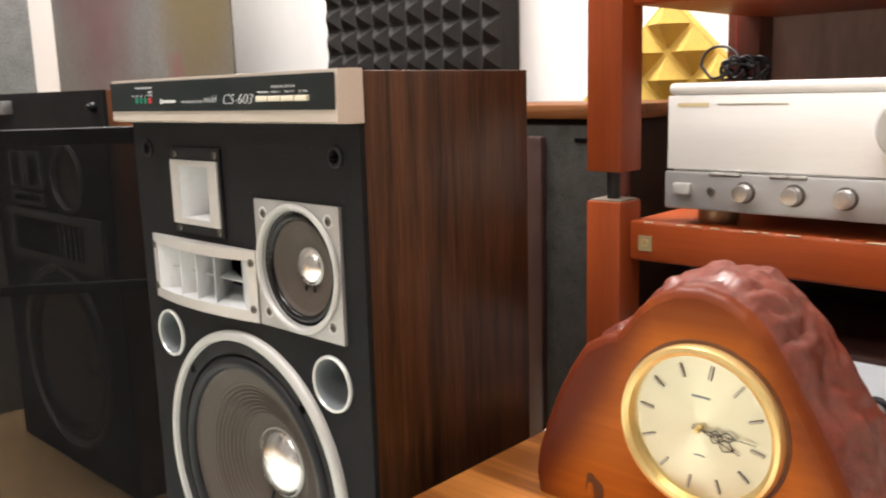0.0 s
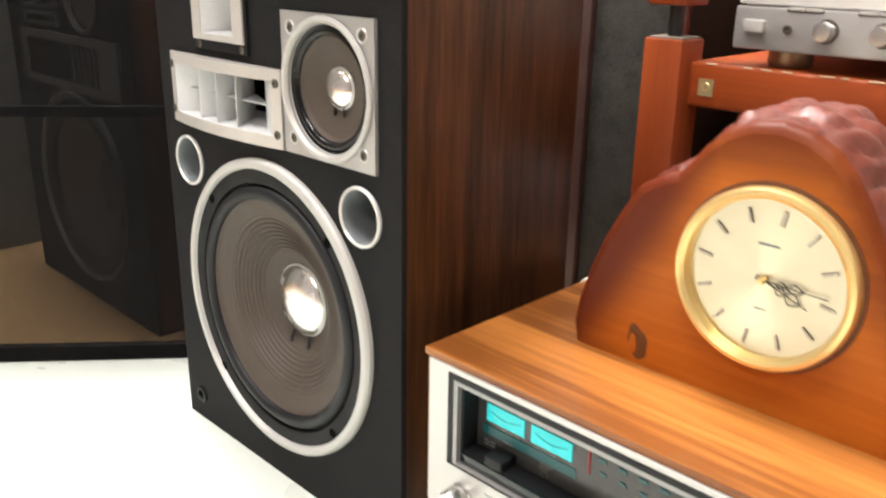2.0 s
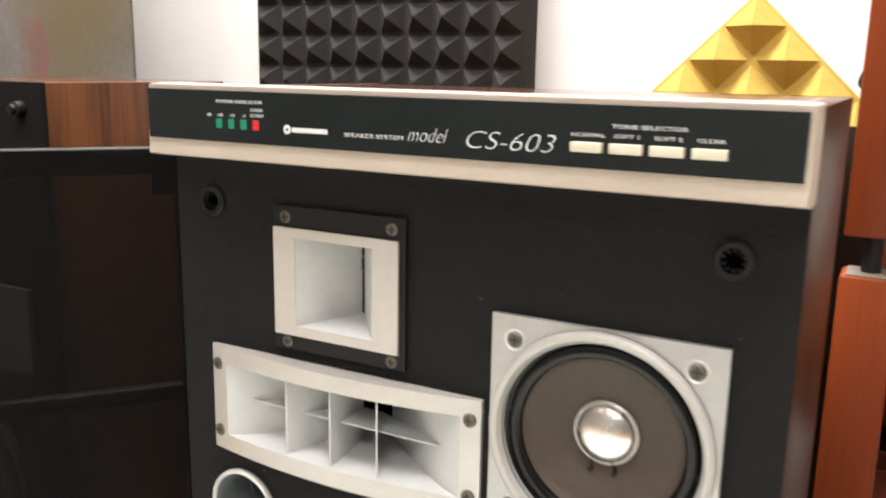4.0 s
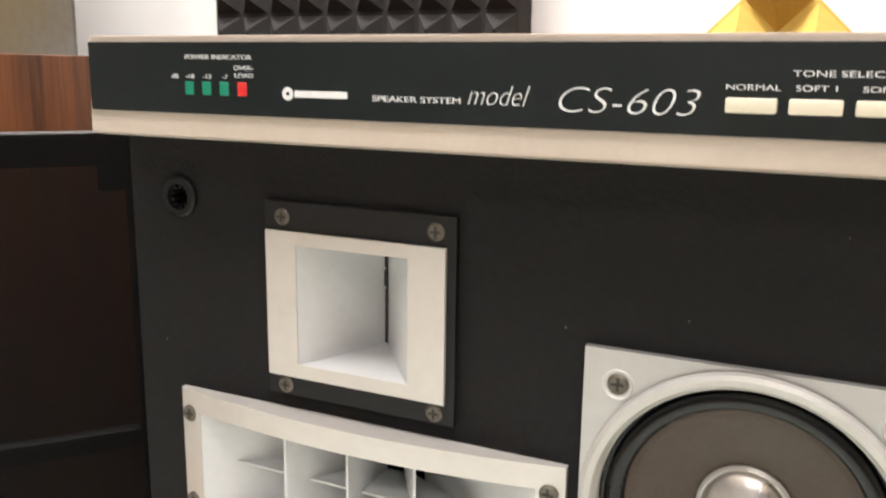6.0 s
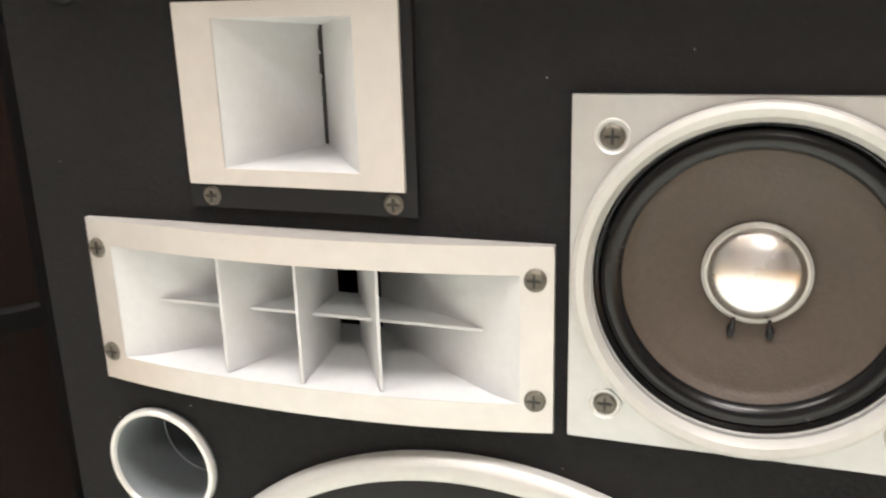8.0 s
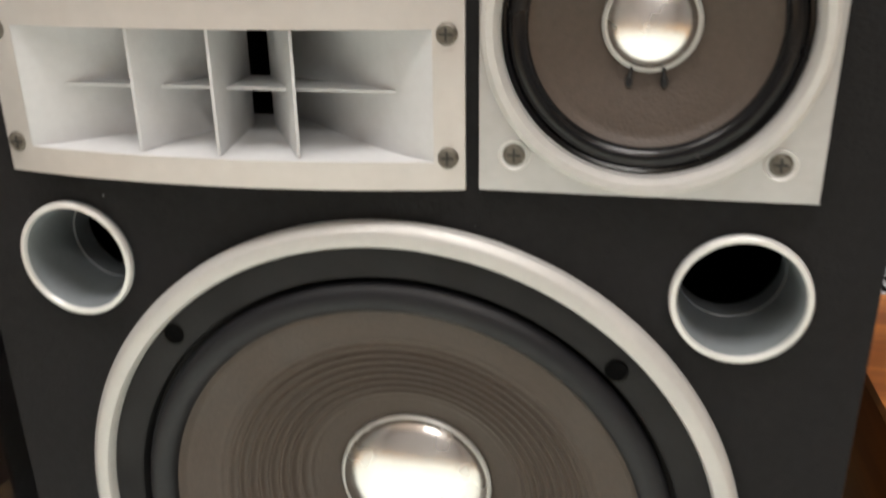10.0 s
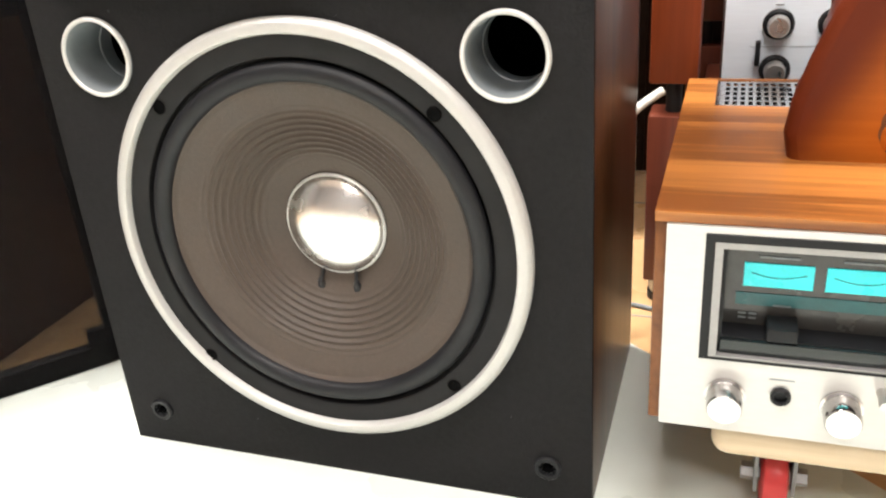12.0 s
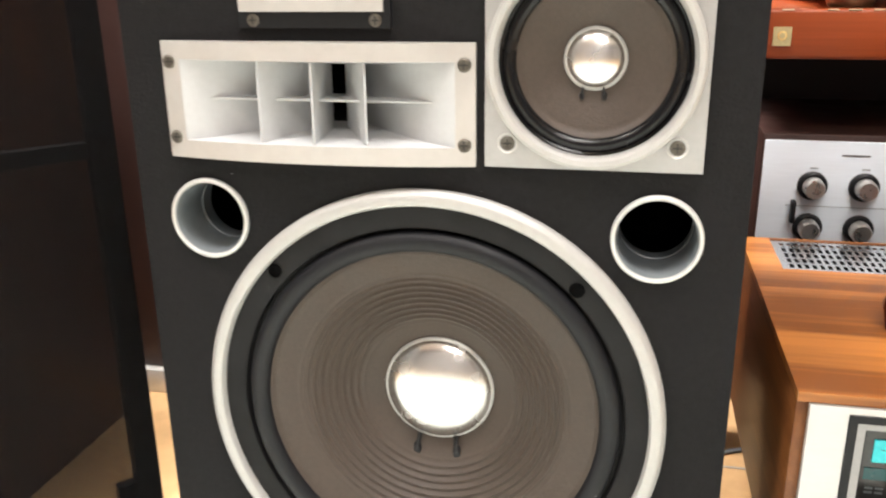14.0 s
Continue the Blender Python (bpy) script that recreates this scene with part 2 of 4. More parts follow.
CLOCKWOOD = clock_wood()
BARK = mat("maroon_hewn_edge", (0.125, 0.026, 0.015), 0.34, var=0.5, scale=22, bump=0.8, bscale=70, coat=0.12)
DARKRED = mat("dull_red_cable", (0.22, 0.02, 0.015), 0.5, var=0.1)
WALNUT_OLD = wood("orange_walnut_veneer", (0.038, 0.013, 0.0048), (0.15, 0.052, 0.017), 2, 0.36, 0.03, scale=12, contrast=1.2, spec=0.3)
KNOTM = mat("dark_knot_wood", (0.105, 0.032, 0.008), 0.45, var=0.5, scale=120)
BRIGHTLIP = mat("pale_port_rim", (0.62, 0.62, 0.60), 0.36, 0.35, var=0.05, scale=50)
HORNFRAME = mat("cast_silver_frame", (0.53, 0.51, 0.485), 0.36, 0.35, var=0.06, scale=16, bump=0.06, bscale=500)
VENTM = mat("polished_vent_metal", (0.55, 0.56, 0.57), 0.14, 0.95, var=0.08, scale=40)
DARKBOARD = mat("dark_brown_board", (0.020, 0.010, 0.006), 0.6, var=0.3, scale=25, spec=0.15)
FELT = mat("dusty_grey_felt", (0.20, 0.17, 0.14), 0.95, var=0.2, scale=80, spec=0.1)
COPPER = mat("bronze_amplifier_foot", (0.42, 0.31, 0.19), 0.35, 0.8, var=0.15, scale=60)
SLOTM = mat("screw_recess", (0.018, 0.016, 0.014), 0.6, var=0.2, scale=200)


def cloth_material():
    m = bpy.data.materials.new("sheer_black_cloth")
    m.use_nodes = True
    n, k = m.node_tree.nodes, m.node_tree.links
    p = n["Principled BSDF"]
    p.inputs["Base Color"].default_value, p.inputs["Roughness"].default_value = (0.0050, 0.0046, 0.0049, 1), 0.95
    p.inputs["Specular IOR Level"].default_value = 0.16
    tr, mx, tc, nz, mr = (n.new("ShaderNode" + s) for s in ("BsdfTransparent", "MixShader", "TexCoord", "TexNoise", "MapRange"))
    nz.inputs["Scale"].default_value = 350
    k.new(tc.outputs["Object"], nz.inputs["Vector"])
    mr.inputs[1].default_value, mr.inputs[2].default_value, mr.inputs[3].default_value, mr.inputs[4].default_value = 0.3, 0.7, 0.63, 0.74
    k.new(nz.outputs[0], mr.inputs[0])
    k.new(mr.outputs[0], mx.inputs[0])
    k.new(tr.outputs[0], mx.inputs[1]), k.new(p.outputs[0], mx.inputs[2])
    k.new(mx.outputs[0], n["Material Output"].inputs[0])
    return m


CLOTH = cloth_material()


def floor_material():
    m = mat("tan_floor_tile", (0.62, 0.39, 0.19), 0.3, var=0.16, scale=5, bump=0.05, bscale=40)
    return m


FLOORM = floor_material()


def poster_material():
    """A faded print: soft fields of grey, dusty pink and olive."""
    m = mat("faded_print", (0.145, 0.145, 0.142), 0.55, var=0.28, scale=9, bump=0.2, bscale=40)
    n, k = m.node_tree.nodes, m.node_tree.links
    p = n["Principled BSDF"]
    base = p.inputs["Base Color"].links[0].from_socket
    tc = n.new("ShaderNodeTexCoord")
    last = base
    for cx, cz, r0, col in ((-0.60, 0.36, 0.26, (0.125, 0.066, 0.072)), (-0.12, 0.27, 0.22, (0.13, 0.10, 0.042)), (-0.23, 0.0, 0.04, (0.17, 0.085, 0.075))):
        mp, ln, r, mx = n.new("ShaderNodeMapping"), n.new("ShaderNodeVectorMath"), n.new("ShaderNodeMapRange"), n.new("ShaderNodeMix")
        mp.inputs["Location"].default_value, mp.inputs["Scale"].default_value = (-cx - 0.09, 0, -cz * 0.5 - 0.045), (1, 0, 0.5)
        ln.operation, mx.data_type = "LENGTH", "RGBA"
        r.inputs[1].default_value, r.inputs[2].default_value, r.inputs[3].default_value, r.inputs[4].default_value = r0 * 0.5, r0, 0.85, 0
        mx.inputs[7].default_value = (*col, 1)
        wn, wa = n.new("ShaderNodeTexNoise"), n.new("ShaderNodeVectorMath")
        wn.inputs["Scale"].default_value, wn.inputs["Detail"].default_value = 7, 5
        wa.operation = "MULTIPLY_ADD"
        wa.inputs[1].default_value = (0.18, 0.18, 0.18)
        k.new(tc.outputs["Object"], wn.inputs["Vector"]), k.new(wn.outputs["Color"], wa.inputs[0]), k.new(tc.outputs["Object"], wa.inputs[2])
        k.new(wa.outputs[0], mp.inputs[0]), k.new(mp.outputs[0], ln.inputs[0]), k.new(ln.outputs["Value"], r.inputs[0])
        k.new(r.outputs[0], mx.inputs[0]), k.new(last, mx.inputs[6])
        last = mx.outputs[2]
    k.new(last, p.inputs["Base Color"])
    return m


POSTER = poster_material()


# ---- mesh helpers ----
def finish(bm, smooth=40):
    bmesh.ops.remove_doubles(bm, verts=bm.verts, dist=1e-6)
    bmesh.ops.recalc_face_normals(bm, faces=bm.faces)
    for f in bm.faces:
        f.smooth = True
    lim = radians(smooth)
    for e in bm.edges:
        if len(e.link_faces) == 2 and e.calc_face_angle(0) > lim:
            e.smooth = False


def part(name, bm, material, parent=None, label="", m=None, smooth=40):
    """Links a bmesh as one mesh object, under a thing or a part."""
    if m is not None:
        bm.transform(m)
    finish(bm, smooth)
    me = bpy.data.meshes.new(name)
    bm.to_mesh(me)
    bm.free()
    me.materials.append(material)
    ob = new(name, me)
    if parent is not None:
        ob.parent = parent
    if label:
        tagged(ob, label)
    return ob


def thing(name, label, category, place=None, group="", kind=""):
    e = new(name)
    e.empty_display_size = 0.05
    if place is not None:
        e.matrix_world = place
    return tagged(e, label, category, group, kind)


def box(x0, x1, y0, y1, z0, z1, bevel=0.0, seg=2, bm=None):
    own = bmesh.new()
    bmesh.ops.create_cube(own, size=1, matrix=Matrix.Translation(((x0 + x1) / 2, (y0 + y1) / 2, (z0 + z1) / 2)) @ Matrix.Diagonal((x1 - x0, y1 - y0, z1 - z0, 1)))
    if bevel:
        bmesh.ops.bevel(own, geom=own.edges[:], offset=bevel, segments=seg, affect="EDGES", profile=0.5)
    return join(bm, own)


def join(bm, own):
    if bm is None:
        return own
    me = bpy.data.meshes.new("tmp")
    own.to_mesh(me)
    own.free()
    bm.from_mesh(me)
    bpy.data.meshes.remove(me)
    return bm


def lathe(profile, cx=0, cz=0, seg=64, sx=1.0, sz=1.0, bm=None):
    """Turns a profile of (radius, y) round an axis along y through (cx, cz)."""
    bm = bm or bmesh.new()
    rings = []
    for r, y in profile:
        if r < 1e-6:
            rings.append([bm.verts.new((cx, y, cz))])
        else:
            rings.append([bm.verts.new((cx + sx * r * math.cos(2 * math.pi * i / seg), y, cz + sz * r * math.sin(2 * math.pi * i / seg))) for i in range(seg)])
    for a, b in zip(rings, rings[1:]):
        for i in range(seg):
            j = (i + 1) % seg
            if len(a) == 1 and len(b) == 1:
                continue
            if len(a) == 1:
                bm.faces.new((a[0], b[j], b[i]))
            elif len(b) == 1:
                bm.faces.new((a[i], a[j], b[0]))
            else:
                bm.faces.new((a[i], a[j], b[j], b[i]))
    return bm


def loop_circle(cx, cz, r, seg=64):
    return [(cx + r * math.cos(2 * math.pi * i / seg), cz + r * math.sin(2 * math.pi * i / seg)) for i in range(seg)]


def loop_rect(x0, x1, z0, z1):
    return [(x0, z0), (x1, z0), (x1, z1), (x0, z1)]


def plate(outer, holes, y0, y1):
    """A flat plate in the xz plane from y0 to y1 with real holes through it."""
    bm = bmesh.new()
    for loop in (outer, *holes):
        vs = [bm.verts.new((x, y0, z)) for x, z in loop]
        for a, b in zip(vs, vs[1:] + vs[:1]):
            bm.edges.new((a, b))
    bmesh.ops.triangle_fill(bm, use_beauty=True, use_dissolve=False, edges=bm.edges[:])
    out = bmesh.ops.extrude_face_region(bm, geom=bm.faces[:])
    bmesh.ops.translate(bm, vec=(0, y1 - y0, 0), verts=[v for v in out["geom"] if isinstance(v, bmesh.types.BMVert)])
    return bm


def tube(points, r, seg=10, bm=None):
    """A round cable through points."""
    bm = bm or bmesh.new()
    pts = [Vector(p) for p in points]
    fine = []
    for i in range(len(pts) - 1):
        p0, p1, p2, p3 = pts[max(i - 1, 0)], pts[i], pts[i + 1], pts[min(i + 2, len(pts) - 1)]
        for s in range(6):
            t = s / 6
            fine.append(0.5 * ((2 * p1) + (p2 - p0) * t + (2 * p0 - 5 * p1 + 4 * p2 - p3) * t * t + (3 * p1 - p0 - 3 * p2 + p3) * t ** 3))
    fine.append(pts[-1])
    rings = []
    for i, p in enumerate(fine):
        d = (fine[min(i + 1, len(fine) - 1)] - fine[max(i - 1, 0)]).normalized()
        u = d.orthogonal().normalized() if i == 0 else (rings[-1][1] - d * rings[-1][1].dot(d)).normalized()
        v = d.cross(u)
        rings.append(([bm.verts.new(p + r * (u * math.cos(2 * math.pi * k / seg) + v * math.sin(2 * math.pi * k / seg))) for k in range(seg)], u))
    for (a, _), (b, _) in zip(rings, rings[1:]):
        for k in range(seg):
            bm.faces.new((a[k], a[(k + 1) % seg], b[(k + 1) % seg], b[k]))
    bm.faces.new(rings[0][0]), bm.faces.new(rings[-1][0])
    return bm


def lettering(text, x, z, y, height, parent, material=None, shear=0.0, align="LEFT", stretch=1.0, name="lettering", bold=0.0):
    """Raised letters on a plane facing -y; height is that of a capital."""
    cu = bpy.data.curves.new("tmp_text", "FONT")
    cu.body, cu.size, cu.shear, cu.align_x, cu.extrude, cu.offset = text, height / 0.69, shear, align, 0.0001, bold
    tmp = new("tmp_text", cu)
    me = bpy.data.meshes.new_from_object(tmp.evaluated_get(bpy.context.evaluated_depsgraph_get()))
    bpy.data.objects.remove(tmp)
    bpy.data.curves.remove(cu)
    me.transform(Matrix.Translation((x, y, z)) @ Matrix.Rotation(radians(90), 4, "X") @ Matrix.Diagonal((stretch, 1, 1, 1)))
    me.materials.append(material or WHITEINK)
    me.name = name
    ob = new(name, me)
    ob.parent = parent
    return ob


def screw(x, z, y, parent, r=0.0042):
    bm = lathe([(0, y - 0.0008), (r * 0.75, y - 0.0012), (r, y - 0.0004), (r, y + 0.002)], x, z, 20)
    s = part("screw", bm, SCREW, parent)
    b2 = box(x - r * 0.6, x + r * 0.6, y - 0.0014, y - 0.0009, z - 0.0004, z + 0.0004)
    box(x - 0.0004, x + 0.0004, y - 0.00142, y - 0.0009, z - r * 0.6, z + r * 0.6, bm=b2)
    part("slot", b2, SLOTM, s)
    return s

# ---- the room ----
def slab(name, x0, x1, y0, y1, z0, z1, material, label, category):
    return tagged(part(name, box(x0, x1, y0, y1, z0, z1), material), label, category, kind="structure")


slab("floor", -2.6, 3.2, -3.4, 1.2, -0.06, -0.012, FLOORM, "glossy tan tiled shop floor", "floor")
slab("ceiling", -2.6, 3.2, -3.4, 1.2, 2.6, 2.7, CEILM, "plain white ceiling with lamp panels", "ceiling")
slab("wall_north", -2.6, 3.2, 0.80, 0.92, -0.012, 2.6, WALLM, "bright white painted wall", "wall")
slab("wall_south", -2.6, 3.2, -3.4, -3.28, -0.012, 2.6, DARKWALL, "grey painted wall behind the camera", "wall")
slab("wall_west", -2.6, -2.48, -3.28, 0.80, -0.012, 2.6, DARKWALL, "grey painted side wall", "wall")
slab("wall_east", 3.08, 3.2, -3.28, 0.80, -0.012, 2.6, DARKWALL, "grey painted side wall", "wall")

LAMPGLOW = bpy.data.materials.new("lamp_diffuser")
LAMPGLOW.use_nodes = True
LAMPGLOW.node_tree.nodes["Principled BSDF"].inputs["Emission Color"].default_value = (1, 0.95, 0.88, 1)
LAMPGLOW.node_tree.nodes["Principled BSDF"].inputs["Emission Strength"].default_value = 6
for lx, ly, power in LAMPS:
    lamp = thing("ceiling_light", "white rectangular ceiling light panel, switched on", "lamp", pose(lx, ly, 2.53), "ceiling lights")
    part("frame", plate(loop_rect(-0.5, 0.5, -0.3, 0.3), [loop_rect(-0.46, 0.46, -0.26, 0.26)], 0, 0.07), SILVER, lamp, m=pose(0, 0, 0, 90))
    part("diffuser", box(-0.46, 0.46, -0.26, 0.26, 0.03, 0.04), LAMPGLOW, lamp)

# the pale sheet that the speaker stands on, turned to the walls
board = thing("floor_board", "pale glossy white board lying on the tan floor", "board", pose(0, 0, 0, 0, 0, -39.7))
part("sheet", box(-0.285, 1.5, -1.5, 0.295, -0.012, 0.0, 0.002), BOARD, board)

# faint joints of the floor tiles beyond the board
JOINT = mat("tile_joint", (0.30, 0.27, 0.22), 0.6, var=0.1)
floor_ob = bpy.data.objects["floor"]
bmj = bmesh.new()
for i in range(0, 8):
    box(i * 0.3 + 0.1185, i * 0.3 + 0.1215, 0.30 - 1.2, 1.15, -0.0125, -0.0112, bm=bmj)
for i in range(-3, 4):
    box(0.0, 2.1, i * 0.3 - 0.0015, i * 0.3 + 0.0015, -0.0125, -0.0114, bm=bmj)
part("tile_joint", bmj, JOINT, floor_ob)


# ---- the loudspeaker ----
W, D, H = 0.187, 0.222, 0.588
WOOFER = (0.0010, 0.1892)
MIDC = (0.0985, 0.4155)


def cone_driver(parent, cx, cz, r_out, r_sur, r_cap, depth, ribs, y=0.0, cone_mat=None, sur_mat=None, cap_mat=None, roll=0.42, dome=0.34):
    """Rolled surround, ribbed paper cone, dust cap, lead wires and their solder blobs."""
    prof = []
    n = 10
    for i in range(n + 1):
        a = math.pi * i / n
        prof.append(((r_out + r_sur) / 2 + (r_out - r_sur) / 2 * math.cos(a), y + 0.004 - (r_out - r_sur) * roll * math.sin(a)))
    part("surround", lathe(prof, cx, cz, 96), sur_mat or RUBBER, parent)
    prof = [(r_sur + 0.0005, y + 0.004), (r_sur - 0.002, y + 0.006)]
    steps = 200 if ribs else 16
    for i in range(steps + 1):
        f = i / steps
        r = r_sur - 0.003 + (r_cap - r_sur + 0.001) * f
        yy = y + 0.007 + depth * (f ** 1.15)
        if ribs and 0.17 < f < 0.78:
            yy -= 0.0017 * (0.5 + 0.5 * math.sin(f * 2 * math.pi * ribs)) ** 1.6 * min(1.0, (f - 0.17) / 0.14, (0.78 - f) / 0.10)
        prof.append((r, yy))
    part("cone", lathe(prof, cx, cz, 96), cone_mat or CONE, parent)
    yb = y + 0.007 + depth * 0.97
    part("cap_rim", lathe([(r_cap + 0.0014, yb + 0.001), (r_cap + 0.0014, yb - 0.0022), (r_cap + 0.0002, yb - 0.0032), (r_cap - 0.0013, yb - 0.0018)], cx, cz, 64), cap_mat or BRIGHTLIP, parent)
    prof = [(r_cap * math.sin(a), yb - 0.002 - r_cap * dome * math.cos(a) ** 1.2) for a in [math.pi / 2 * (1 - i / 14) for i in range(15)]]
    prof[-1] = (0, prof[-1][1])
    part("dust_cap", lathe(prof, cx, cz, 64), cap_mat or DOME, parent, "polished silver dome")
    for dx in (-0.19, 0.16):
        x0, z0 = cx + dx * 2 * r_cap, cz - r_cap * 0.96
        x1, z1 = cx + dx * 2.2 * r_cap, cz - r_cap * 1.27
        f0 = (r_sur - r_cap * 1.05) / (r_sur - r_cap)
        f1 = (r_sur - r_cap * 1.30) / (r_sur - r_cap)
        ya, yc = y + 0.006 + depth * f0 ** 1.15 - 0.002, y + 0.006 + depth * f1 ** 1.15 - 0.001
        part("lead_wire", tube([(x0, ya, z0), ((x0 + x1) / 2, (ya + yc) / 2 - 0.001, (z0 + z1) / 2), (x1, yc, z1)], r_cap * 0.04, 8), CABLE, parent)
        part("lead_patch", lathe([(0, yc - 0.0012), (r_cap * 0.08, yc - 0.001), (r_cap * 0.11, yc + 0.001)], x1, z1, 16, 0.8, 1.5), BLACKP, parent)


def horn_mesh(x0, x1, z0, z1, tx0, tx1, tz0, tz1, y_front, y_back, bulge):
    """The four flaring walls of a horn from its mouth to its throat, bowed forward at the mouth."""
    bm = bmesh.new()
    n, d = 16, 8
    rows = []
    for j in range(d + 1):
        f = j / d
        g = f ** 0.9
        ring = []
        a0, a1, b0, b1 = (x0 + (tx0 - x0) * g, x1 + (tx1 - x1) * g, z0 + (tz0 - z0) * f, z1 + (tz1 - z1) * f)
        pts = [(a0 + (a1 - a0) * i / n, b0) for i in range(n)] + [(a1, b0 + (b1 - b0) * i / 4) for i in range(4)]
        pts += [(a1 + (a0 - a1) * i / n, b1) for i in range(n)] + [(a0, b1 + (b0 - b1) * i / 4) for i in range(4)]
        for x, z in pts:
            c = 1 - ((2 * x + 0.127) / 0.193) ** 2
            ring.append(bm.verts.new((x, y_front - bulge * max(c, 0) * (1 - f) + (y_back - y_front) * f, z)))
        rows.append(ring)
    for a, b in zip(rows, rows[1:]):
        for i in range(len(a)):
            bm.faces.new((a[i], a[(i + 1) % len(a)], b[(i + 1) % len(a)], b[i]))
    return bm


def curved_frame(x0, x1, z0, z1, hx0, hx1, hz0, hz1, y_back, y_front, bulge):
    """The horn's front frame: a plate with a rectangular mouth, bowed forward in the middle."""
    bm = bmesh.new()
    xs = sorted({x0, hx0, hx1, x1} | {x0 + (x1 - x0) * i / 24 for i in range(25)})
    zs = [z0, hz0, hz1, z1]

    def yf(x):
        return y_front - bulge * (1 - ((2 * x - x0 - x1) / (x1 - x0)) ** 2)

    grid = {(i, j): bm.verts.new((x, yf(x), z)) for i, x in enumerate(xs) for j, z in enumerate(zs)}
    back = {(i, j): bm.verts.new((x, y_back, zs[j])) for i, x in enumerate(xs) for j in (0, 3)}
    side = {j: (bm.verts.new((x0, y_back, zs[j])), bm.verts.new((x1, y_back, zs[j]))) for j in (1, 2)}
    for i in range(len(xs) - 1):
        mid = (xs[i] + xs[i + 1]) / 2
        for j in range(3):
            if j == 1 and hx0 < mid < hx1:
                continue
            bm.faces.new((grid[i, j], grid[i + 1, j], grid[i + 1, j + 1], grid[i, j + 1]))
        for j in (0, 3):
            bm.faces.new((grid[i, j], grid[i + 1, j], back[i + 1, j], back[i, j]))
    for i, s in ((0, 0), (len(xs) - 1, 1)):
        for j in range(3):
            lo = back[i, 0] if j == 0 else side[j][s]
            hi = back[i, 3] if j == 2 else side[j + 1][s]
            bm.faces.new((grid[i, j], grid[i, j + 1], hi, lo))
    return bm


def peg(x, z, parent):
    """A grille socket: a black ribbed ring with a dark hole."""
    p = part("grille_socket", lathe([(0.0095, 0.001), (0.0095, -0.0018), (0.0085, -0.0028), (0.0062, -0.0028), (0.0058, -0.0015), (0.0058, 0.018), (0, 0.018)], x, z, 32), BLACKP, parent)
    for i in range(10):
        a = 2 * math.pi * i / 10
        bm = box(-0.0006, 0.0006, -0.001, 0.012, 0.0040, 0.0060)
        part("tooth", bm, BLACKP, p, m=Matrix.Translation((x, 0, z)) @ Matrix.Rotation(a, 4, "Y"))


def port_tube(x, z, parent):
    part("port", lathe([(0.0262, 0.002), (0.0262, -0.0020), (0.0253, -0.0032), (0.0240, -0.0032), (0.0230, -0.0018), (0.0225, 0.004), (0.0222, 0.030), (0.0216, 0.0304), (0.0216, 0.0316), (0.0222, 0.032), (0.0222, 0.043)], x, z, 64), PORT, parent, "grey plastic bass port tube")
    part("port_lip", lathe([(0.0264, -0.0012), (0.0262, -0.0030), (0.0255, -0.0037), (0.0240, -0.0038), (0.0233, -0.0024)], x, z, 64), BRIGHTLIP, parent, "bright silver port rim")
    # the port's inner shade is painted near-black
    part("port_inside", lathe([(0.0222, 0.0432), (0.034, 0.047), (0.034, 0.12), (0, 0.13)], x, z, 32), INNER_SHADE, parent)


